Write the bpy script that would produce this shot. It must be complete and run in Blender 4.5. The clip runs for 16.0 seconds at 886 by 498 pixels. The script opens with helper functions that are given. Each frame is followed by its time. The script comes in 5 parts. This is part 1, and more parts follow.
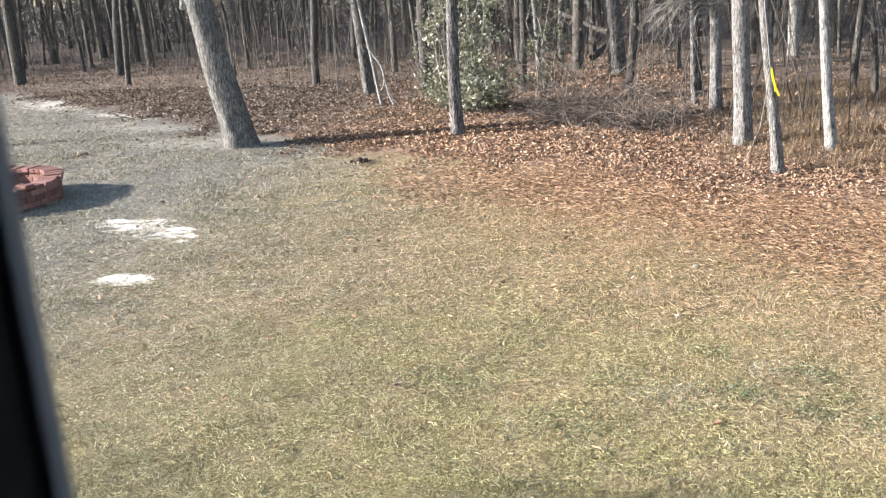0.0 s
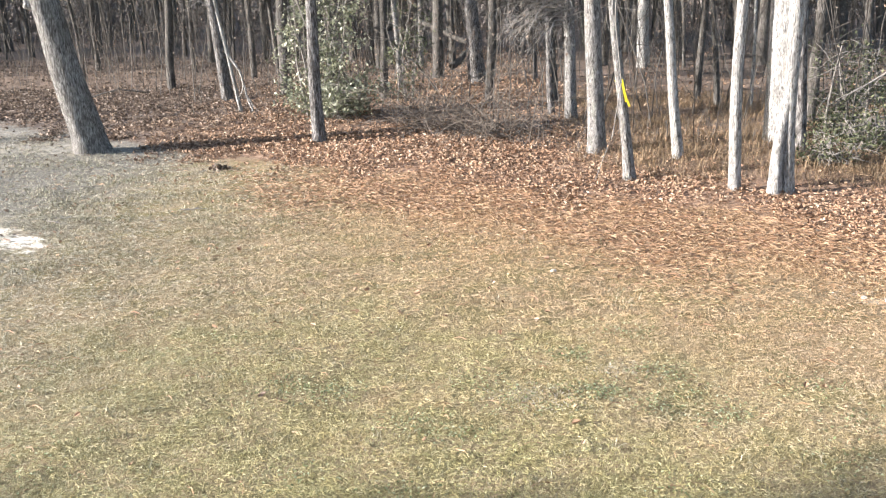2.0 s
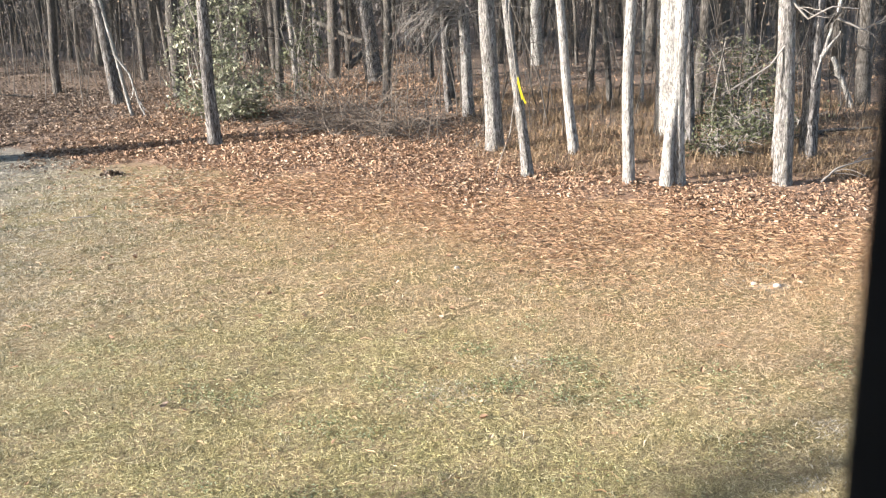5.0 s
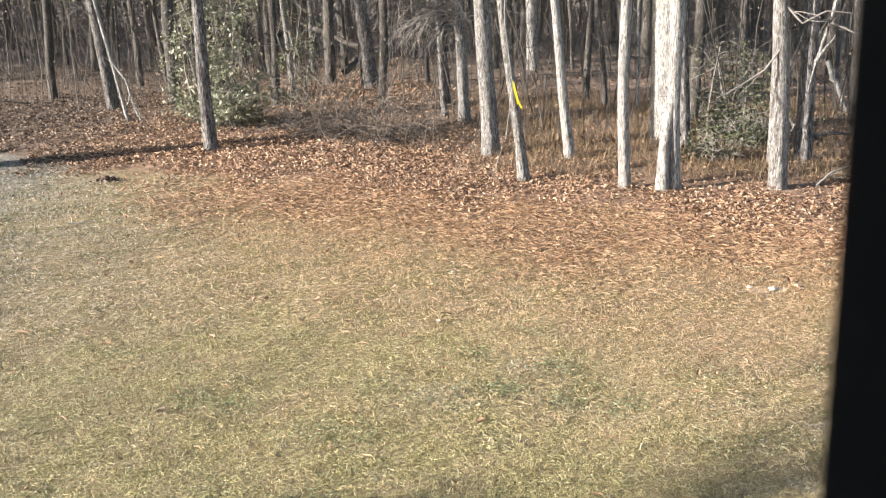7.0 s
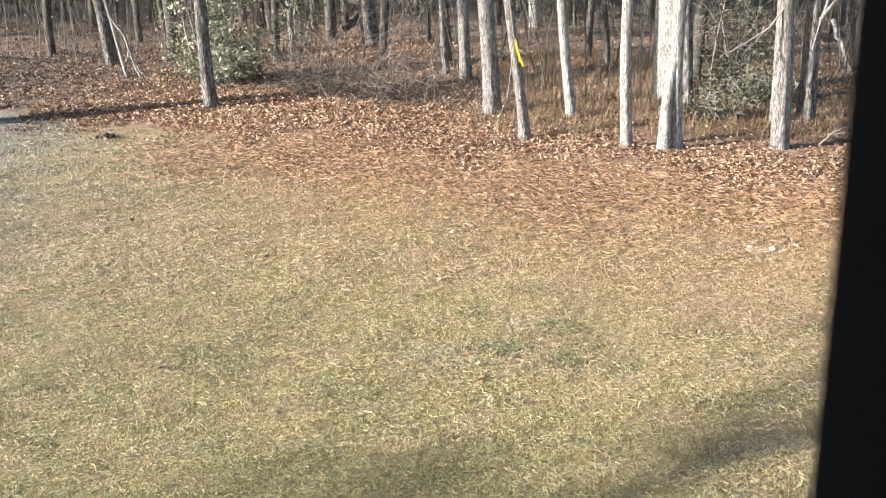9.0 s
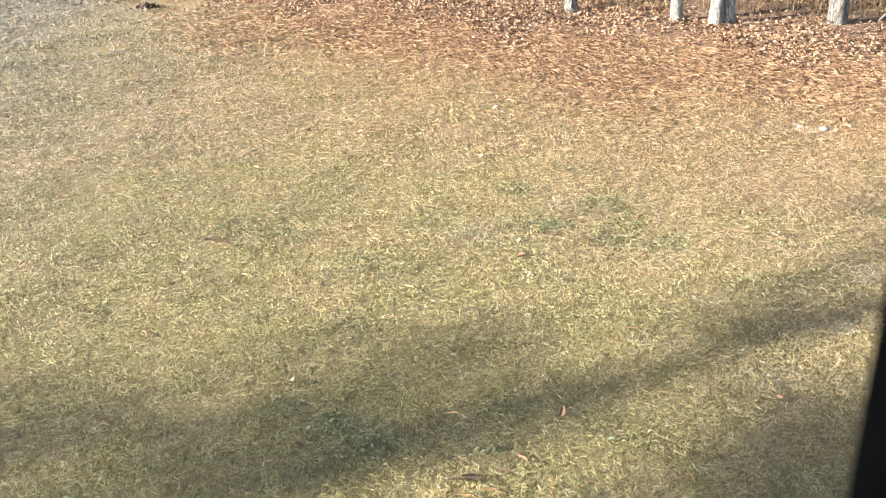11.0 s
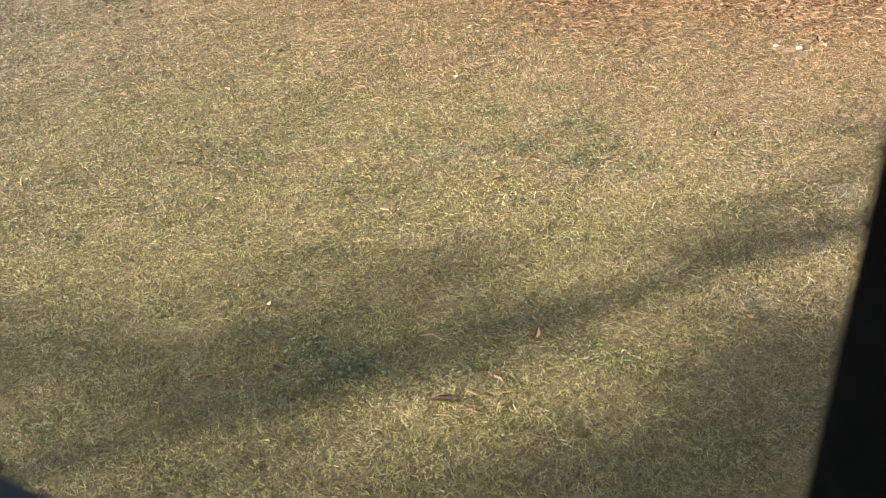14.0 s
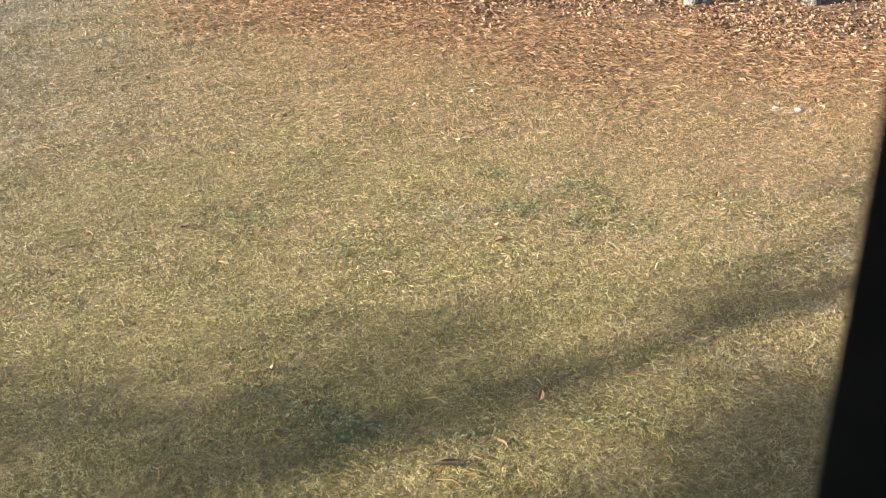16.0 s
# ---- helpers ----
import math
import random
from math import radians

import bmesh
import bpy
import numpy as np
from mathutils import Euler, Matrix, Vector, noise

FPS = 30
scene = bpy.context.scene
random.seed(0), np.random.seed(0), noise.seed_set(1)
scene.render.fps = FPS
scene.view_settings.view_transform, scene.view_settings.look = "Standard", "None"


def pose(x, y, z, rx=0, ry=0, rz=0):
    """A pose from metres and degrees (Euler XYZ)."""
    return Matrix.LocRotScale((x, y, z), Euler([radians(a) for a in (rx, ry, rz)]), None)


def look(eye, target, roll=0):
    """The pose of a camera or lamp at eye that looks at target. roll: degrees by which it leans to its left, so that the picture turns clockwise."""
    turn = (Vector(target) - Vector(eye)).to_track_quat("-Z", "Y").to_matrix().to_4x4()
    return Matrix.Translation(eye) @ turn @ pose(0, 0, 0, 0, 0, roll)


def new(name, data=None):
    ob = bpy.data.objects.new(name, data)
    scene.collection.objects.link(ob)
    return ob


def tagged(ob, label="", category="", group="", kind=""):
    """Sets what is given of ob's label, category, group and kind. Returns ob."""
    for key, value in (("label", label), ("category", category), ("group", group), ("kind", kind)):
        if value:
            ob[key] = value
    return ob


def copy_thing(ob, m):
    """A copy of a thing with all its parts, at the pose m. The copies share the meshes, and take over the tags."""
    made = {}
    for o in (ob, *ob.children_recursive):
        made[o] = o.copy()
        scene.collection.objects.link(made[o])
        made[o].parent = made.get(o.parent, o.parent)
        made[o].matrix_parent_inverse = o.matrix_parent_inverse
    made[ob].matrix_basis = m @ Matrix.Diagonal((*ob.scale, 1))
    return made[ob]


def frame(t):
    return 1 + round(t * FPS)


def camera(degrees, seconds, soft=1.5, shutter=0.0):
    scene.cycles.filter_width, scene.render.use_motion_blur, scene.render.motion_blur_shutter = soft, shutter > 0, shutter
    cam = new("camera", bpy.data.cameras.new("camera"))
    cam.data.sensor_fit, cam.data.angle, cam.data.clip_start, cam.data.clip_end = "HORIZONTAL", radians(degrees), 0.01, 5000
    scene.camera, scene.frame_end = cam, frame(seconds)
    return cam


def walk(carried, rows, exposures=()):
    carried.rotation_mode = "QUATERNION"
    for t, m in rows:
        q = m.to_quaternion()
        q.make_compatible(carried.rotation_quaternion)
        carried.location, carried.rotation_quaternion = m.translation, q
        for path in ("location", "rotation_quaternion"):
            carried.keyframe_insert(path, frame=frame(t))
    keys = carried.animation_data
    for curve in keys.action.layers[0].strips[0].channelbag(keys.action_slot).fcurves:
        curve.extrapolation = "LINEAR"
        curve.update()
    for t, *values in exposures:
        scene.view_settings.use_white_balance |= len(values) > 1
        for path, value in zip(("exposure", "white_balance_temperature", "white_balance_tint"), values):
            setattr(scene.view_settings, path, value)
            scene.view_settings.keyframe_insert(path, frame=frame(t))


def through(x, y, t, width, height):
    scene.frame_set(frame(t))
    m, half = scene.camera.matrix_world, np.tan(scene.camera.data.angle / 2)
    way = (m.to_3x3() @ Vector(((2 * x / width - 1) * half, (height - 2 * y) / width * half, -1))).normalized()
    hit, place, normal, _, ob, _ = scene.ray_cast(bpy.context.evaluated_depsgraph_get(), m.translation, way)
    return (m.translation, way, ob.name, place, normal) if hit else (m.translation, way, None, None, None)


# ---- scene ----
# Camera: seconds, eye (m), turn to the left, tilt up, lean (degrees)
cam = camera(50.15, 16.0, soft=1.25)
cam.data.dof.use_dof, cam.data.dof.focus_distance, cam.data.dof.aperture_fstop = True, 12.0, 6.0
PATH = [
    (0, 0.0122, 0.0540, 2.9874, 14.31, -15.65, -3.77),
    (0.5, 0.0152, 0.0420, 2.9892, 12.47, -15.20, -3.24),
    (1, 0.0110, 0.0450, 2.9868, 10.13, -15.69, -2.60),
    (1.5, 0.0134, 0.0384, 2.9892, 7.56, -15.42, -2.07),
    (2, 0.0104, 0.0324, 2.9940, 5.69, -15.65, -2.06),
    (2.5, 0.0110, 0.0150, 2.9958, 3.73, -15.65, -1.96),
    (3, 0.0032, 0.0198, 3.0006, 3.15, -15.34, -2.21),
    (3.5, 0.0027, 0.0180, 2.9934, 2.08, -15.50, -2.08),
    (4, 0.0020, 0.0264, 2.9976, 0.68, -15.80, -2.10),
    (4.5, 0.0056, 0.0306, 2.9934, -0.24, -15.93, -2.11),
    (7, 0.0062, 0.0120, 2.9922, -0.67, -15.61, -2.34),
    (7.5, 0.0072, 0.0120, 2.9910, -0.71, -17.06, -2.14),
    (8, 0.0104, 0.0084, 3.0060, -1.01, -17.44, -2.21),
    (8.5, 0.0176, 0.0138, 3.0018, -0.95, -17.71, -2.12),
    (9, 0.0062, 0.0102, 2.9940, -0.53, -18.11, -2.16),
    (9.2, 0.0020, 0.0090, 2.9940, -0.43, -19.28, -2.27),
    (11.3, -0.0022, 0.0156, 2.9988, 2.77, -26.01, -2.57),
    (11.5, -0.0019, 0.0192, 2.9994, 2.88, -26.41, -2.66),
    (12, -0.0035, 0.0240, 2.9964, 2.73, -27.77, -2.72),
    (12.5, -0.0058, 0.0198, 2.9910, 2.43, -29.23, -2.64),
    (13, -0.0034, 0.0246, 2.9964, 1.77, -30.43, -2.33),
    (13.5, -0.0050, 0.0240, 2.9988, 1.63, -30.50, -2.30),
    (14, -0.0015, 0.0252, 3.0018, 0.97, -30.30, -2.14),
    (14.5, 0.0007, 0.0264, 3.0024, 1.17, -29.54, -2.54),
    (15, 0.0022, 0.0282, 3.0132, 1.14, -29.03, -2.66),
    (15.5, 0.0018, 0.0216, 3.0102, 0.83, -27.37, -2.47),
    (16, 0.0058, 0.0258, 3.0054, 1.07, -26.58, -2.50),
]
walk(cam, [(t, pose(x, y, z, 90 + tilt, 0, turn) @ pose(0, 0, 0, 0, 0, lean)) for t, x, y, z, turn, tilt, lean in PATH],
     exposures=[(0.0, 1.81, 6220, 12), (2.0, 1.93, 6300, 12.5), (4.5, 1.90, 6500, 12), (7.0, 1.71, 6650, 12), (9.0, 1.82, 6550, 11), (11.3, 2.01, 6900, 10.5), (12.5, 1.90, 7100, 10.5), (14.0, 1.47, 7250, 11.5), (16.0, 1.49, 7300, 12)])

# ---- light ----
SUN_UP, SUN_TURN = 19.0, 16.0        # height of the sun; shadows run this far from +x towards +y
run = Vector((math.cos(radians(SUN_TURN)), math.sin(radians(SUN_TURN)), -math.tan(radians(SUN_UP))))
world = bpy.data.worlds.new("sky")
scene.world = world
world.use_nodes = True
wn = world.node_tree
sky = wn.nodes.new("ShaderNodeTexSky")
sky.sky_type, sky.sun_disc = "NISHITA", False
sky.sun_elevation = radians(SUN_UP)
sky.sun_rotation = math.atan2(-run.x, -run.y)
wn.links.new(sky.outputs[0], wn.nodes["Background"].inputs[0])
wn.nodes["Background"].inputs[1].default_value = 0.1
sun = new("sun", bpy.data.lights.new("sun", "SUN"))
sun.data.energy, sun.data.angle, sun.data.color = 5.0, radians(0.55), (1.0, 0.94, 0.86)
sun.matrix_world = look((0, 0, 0), run)
sun.location = (-20, -8, 14)

rng = np.random.default_rng(7)


# ---- mesh and material helpers ----
def smoothstep(a, b, v):
    k = np.clip((v - a) / (b - a), 0, 1)
    return k * k * (3 - 2 * k)


def mesh_of(name, verts, faces, material, smooth=False):
    """A mesh from an array of places and an array (or list) of faces."""
    me = bpy.data.meshes.new(name)
    if isinstance(faces, np.ndarray):
        n, k = faces.shape
        me.vertices.add(len(verts))
        me.vertices.foreach_set("co", np.asarray(verts, np.float32).ravel())
        me.loops.add(n * k)
        me.loops.foreach_set("vertex_index", faces.astype(np.int32).ravel())
        me.polygons.add(n)
        me.polygons.foreach_set("loop_start", np.arange(0, n * k, k, dtype=np.int32))
        me.update(calc_edges=True)
    else:
        me.from_pydata([tuple(v) for v in verts], [], faces)
        me.update()
    if smooth:
        me.polygons.foreach_set("use_smooth", np.ones(len(me.polygons), bool))
    me.materials.append(material)
    return me


def part(name, me, parent=None, label=""):
    ob = new(name, me)
    if parent is not None:
        ob.parent = parent
    if label:
        ob["label"] = label
    return ob


class Soup:
    """Gathers tubes and boxes into one mesh."""

    def __init__(self):
        self.v, self.f, self.n = [], [], 0

    def tube(self, path, radii, sides=6, wobble=0.0, flare=0.0, cap=True):
        path = np.asarray(path, float)
        ang = np.arange(sides) * 2 * math.pi / sides
        d = np.gradient(path, axis=0)
        d /= np.linalg.norm(d, axis=1)[:, None] + 1e-9
        ref = np.where(np.abs(d[:, 2:3]) > 0.95, [[1.0, 0, 0]], [[0, 0, 1.0]])
        a = np.cross(d, ref)
        a /= np.linalg.norm(a, axis=1)[:, None] + 1e-9
        b = np.cross(d, a)
        r = np.asarray(radii, float)[:, None] * np.ones((1, sides))
        if wobble:
            for i in range(len(path)):
                for k in range(sides):
                    q = Vector((math.cos(ang[k]) * 2, math.sin(ang[k]) * 2, path[i, 2] * 0.9)) + Vector((path[0, 0], path[0, 1], 0)) * 3.1
                    r[i, k] *= 1 + wobble * noise.noise(q)
        if flare:
            lobes = 1 + flare * np.exp(-(path[:, 2:3] - path[0, 2]) / 0.28) * (0.75 + 0.5 * np.cos(ang * 4 + path[0, 0] * 5)[None, :])
            r = r * lobes
        v = path[:, None] + r[..., None] * (np.cos(ang)[None, :, None] * a[:, None] + np.sin(ang)[None, :, None] * b[:, None])
        self.v.append(v.reshape(-1, 3))
        m = len(path)
        for i in range(m - 1):
            for k in range(sides):
                k2 = (k + 1) % sides
                self.f.append((self.n + i * sides + k, self.n + i * sides + k2, self.n + (i + 1) * sides + k2, self.n + (i + 1) * sides + k))
        if cap:
            self.f.append(tuple(self.n + (m - 1) * sides + k for k in range(sides)))
        self.n += m * sides

    def quads(self, v, f):
        self.v.append(np.asarray(v, float))
        self.f += [tuple(int(i) + self.n for i in q) for q in f]
        self.n += len(v)

    def box(self, x0, x1, y0, y1, z0, z1):
        v = [(x, y, z) for z in (z0, z1) for y in (y0, y1) for x in (x0, x1)]
        self.quads(v, [(0, 2, 3, 1), (4, 5, 7, 6), (0, 1, 5, 4), (2, 6, 7, 3), (0, 4, 6, 2), (1, 3, 7, 5)])

    def mesh(self, name, material, smooth=True):
        return mesh_of(name, np.concatenate(self.v), self.f, material, smooth)


class Nodes:
    def __init__(self, name, rough=0.9, spec=0.2):
        self.m = bpy.data.materials.new(name)
        self.m.use_nodes = True
        self.t = self.m.node_tree
        self.p = self.t.nodes["Principled BSDF"]
        self.p.inputs["Roughness"].default_value = rough
        self.p.inputs["Specular IOR Level"].default_value = spec
        self.geo = self.t.nodes.new("ShaderNodeNewGeometry")
        self.pos = self.geo.outputs["Position"]
        self.island = self.geo.outputs["Random Per Island"]

    def link(self, a, b):
        if hasattr(a, "is_linked"):
            self.t.links.new(a, b)
        else:
            b.default_value = a
        return b

    def math(self, op, a, b=0.0, clamp=False):
        n = self.t.nodes.new("ShaderNodeMath")
        n.operation, n.use_clamp = op, clamp
        self.link(a, n.inputs[0]), self.link(b, n.inputs[1])
        return n.outputs[0]

    def axes(self, v=None):
        n = self.t.nodes.new("ShaderNodeSeparateXYZ")
        self.link(v or self.pos, n.inputs[0])
        return n.outputs

    def scaled(self, v, s):
        n = self.t.nodes.new("ShaderNodeVectorMath")
        n.operation = "MULTIPLY"
        self.link(v, n.inputs[0])
        n.inputs[1].default_value = s
        return n.outputs[0]

    def noise(self, scale, detail=3.0, rough=0.55, v=None, warp=0.0):
        n = self.t.nodes.new("ShaderNodeTexNoise")
        n.inputs["Scale"].default_value, n.inputs["Detail"].default_value = scale, detail
        n.inputs["Roughness"].default_value, n.inputs["Distortion"].default_value = rough, warp
        self.link(v or self.pos, n.inputs["Vector"])
        return n.outputs[0]

    def cells(self, scale, v=None, feature="F1", out=0):
        n = self.t.nodes.new("ShaderNodeTexVoronoi")
        n.feature = feature
        n.inputs["Scale"].default_value = scale
        self.link(v or self.pos, n.inputs["Vector"])
        return n.outputs[out]

    def ramp(self, fac, stops):
        n = self.t.nodes.new("ShaderNodeValToRGB")
        e = n.color_ramp.elements
        while len(e) < len(stops):
            e.new(0.5)
        for k, (at, c) in enumerate(stops):
            e[k].position, e[k].color = at, (*c, 1) if len(c) == 3 else c
        self.link(fac, n.inputs[0])
        return n.outputs[0]

    def span(self, v, a, b):
        n = self.t.nodes.new("ShaderNodeMapRange")
        n.interpolation_type = "SMOOTHSTEP"
        self.link(v, n.inputs[0])
        n.inputs[1].default_value, n.inputs[2].default_value = a, b
        return n.outputs[0]

    def mix(self, fac, a, b, kind="MIX"):
        n = self.t.nodes.new("ShaderNodeMix")
        n.data_type, n.blend_type = "RGBA", kind
        self.link(fac, n.inputs[0])
        for v, s in ((a, n.inputs[6]), (b, n.inputs[7])):
            self.link((*v, 1) if isinstance(v, tuple) else v, s)
        return n.outputs[2]

    def bump(self, height, strength=0.5, far=0.02):
        n = self.t.nodes.new("ShaderNodeBump")
        n.inputs["Strength"].default_value, n.inputs["Distance"].default_value = strength, far
        self.link(height, n.inputs["Height"])
        self.t.links.new(n.outputs[0], self.p.inputs["Normal"])

    def done(self, colour, through=0.0):
        self.link((*colour, 1) if isinstance(colour, tuple) else colour, self.p.inputs["Base Color"])
        if through:
            tr = self.t.nodes.new("ShaderNodeBsdfTranslucent")
            self.link(self.p.inputs["Base Color"].links[0].from_socket, tr.inputs[0])
            mx = self.t.nodes.new("ShaderNodeMixShader")
            mx.inputs[0].default_value = through
            self.t.links.new(self.p.outputs[0], mx.inputs[1])
            self.t.links.new(tr.outputs[0], mx.inputs[2])
            self.t.links.new(mx.outputs[0], self.t.nodes["Material Output"].inputs[0])
        return self.m


def beyond_edge(n):
    """Metres past the line where the lawn gives way to fallen leaves."""
    x, y, _ = n.axes()
    x = n.math("MAXIMUM", x, -24.0)
    s = n.math("ADD", y, n.math("MULTIPLY", x, 0.58))
    s = n.math("SUBTRACT", s, n.math("MULTIPLY", n.math("MULTIPLY", x, x), 0.006))
    return n.math("SUBTRACT", s, 13.4)


def past(x, y):
    x = np.maximum(x, -24.0)
    return y + 0.58 * x - 0.006 * x * x - 13.4


# ---- materials ----
def ground_material():
    n = Nodes("ground_soil_and_thatch", 0.95, 0.1)
    x, y, z = n.axes()
    mid, fine = n.noise(2.2, 5), n.noise(30, 6, 0.75)
    thatch = n.ramp(fine, [(0.3, (0.15, 0.112, 0.066)), (0.5, (0.28, 0.215, 0.128)), (0.72, (0.44, 0.355, 0.225))])
    green = n.ramp(fine, [(0.3, (0.13, 0.108, 0.054)), (0.7, (0.31, 0.262, 0.132))])
    lawn = n.mix(n.span(mid, 0.42, 0.62), thatch, green)
    # sandy grey to the west; the colour also holds a grey veil there
    grey = n.ramp(fine, [(0.36, (0.085, 0.077, 0.062)), (0.5, (0.2, 0.184, 0.154)), (0.66, (0.38, 0.355, 0.305))])
    west = n.span(n.math("ADD", x, n.math("MULTIPLY", mid, 3.0)), -3.4, -6.6)
    lawn = n.mix(west, lawn, grey)
    litter = n.ramp(n.cells(11, out=1), [(0.0, (0.13, 0.082, 0.057)), (0.5, (0.24, 0.155, 0.105)), (1.0, (0.36, 0.25, 0.175))])
    # western litter: the same hazy veil painted in as grey
    grey_litter = n.ramp(n.cells(11, out=1), [(0.0, (0.07, 0.054, 0.045)), (0.5, (0.14, 0.11, 0.09)), (1.0, (0.22, 0.18, 0.15))])
    litter = n.mix(n.math("MULTIPLY", n.span(n.math("ADD", x, n.math("MULTIPLY", mid, 3.0)), -2.0, -9.0), 0.92), litter, grey_litter)
    straw = n.ramp(n.noise(60, 3, 0.7, n.scaled(n.pos, (0.35, 1.0, 1.0))), [(0.3, (0.11, 0.065, 0.038)), (0.55, (0.31, 0.2, 0.115)), (0.75, (0.5, 0.36, 0.22))])
    s = n.math("ADD", beyond_edge(n), n.math("MULTIPLY", n.math("SUBTRACT", mid, 0.5), 2.5))
    east = n.span(x, -5.0, 0.0)
    c = n.mix(n.math("MULTIPLY", n.span(s, -3.4, -1.2), east), lawn, straw)
    c = n.mix(n.span(s, 0.0, 1.0), c, litter)
    # far in the wood the floor colour is darkened for the trees' shade
    deep = n.ramp(n.noise(9, 5, 0.7), [(0.3, (0.09, 0.068, 0.053)), (0.5, (0.19, 0.142, 0.11)), (0.7, (0.3, 0.23, 0.18))])
    c = n.mix(n.span(n.math("ADD", s, n.math("MULTIPLY", n.span(x, -1.5, 2.0), 2.0)), 3.5, 8.0), c, deep)
    # bare sand
    sand = n.ramp(n.noise(24, 4, 0.65), [(0.3, (0.58, 0.53, 0.44)), (0.7, (0.82, 0.78, 0.69))])
    bare = 0.0
    for cx, cy, turn, a, b, share in SAND:
        dx, dy = n.math("SUBTRACT", x, cx), n.math("SUBTRACT", y, cy)
        co, si = math.cos(radians(turn)), math.sin(radians(turn))
        u = n.math("DIVIDE", n.math("ADD", n.math("MULTIPLY", dx, co), n.math("MULTIPLY", dy, si)), a)
        v = n.math("DIVIDE", n.math("SUBTRACT", n.math("MULTIPLY", dy, co), n.math("MULTIPLY", dx, si)), b)
        far = n.math("SQRT", n.math("ADD", n.math("MULTIPLY", u, u), n.math("MULTIPLY", v, v)))
        far = n.math("ADD", far, n.math("MULTIPLY", n.math("SUBTRACT", n.noise(3.3, 7, 0.75, n.scaled(n.pos, (0.75, 1.3, 1.0))), 0.5), 5.5))
        bare = n.math("MAXIMUM", bare, n.math("MULTIPLY", n.span(far, 0.95, 0.5), share))
    c = n.mix(bare, c, sand)
    n.bump(n.math("ADD", n.math("MULTIPLY", fine, 0.6), mid), 0.7, 0.03)
    return n.done(c)


# patches of bare sand: centre, turn, half length, half width, how bare
SAND = [(-7.0, 11.3, -27, 1.3, 0.4, 1.0), (-6.0, 9.1, 8, 0.37, 0.21, 1.0), (-7.6, 8.3, 20, 0.8, 0.25, 0.4), (-19.6, 27.0, -35, 2.6, 0.9, 0.55), (-15.0, 23.6, -25, 1.5, 0.4, 0.5), (-13.2, 21.2, -15, 1.8, 0.6, 0.2), (-10.4, 18.6, -10, 1.9, 0.7, 0.25), (3.25, 8.75, 25, 0.2, 0.16, 0.3)]


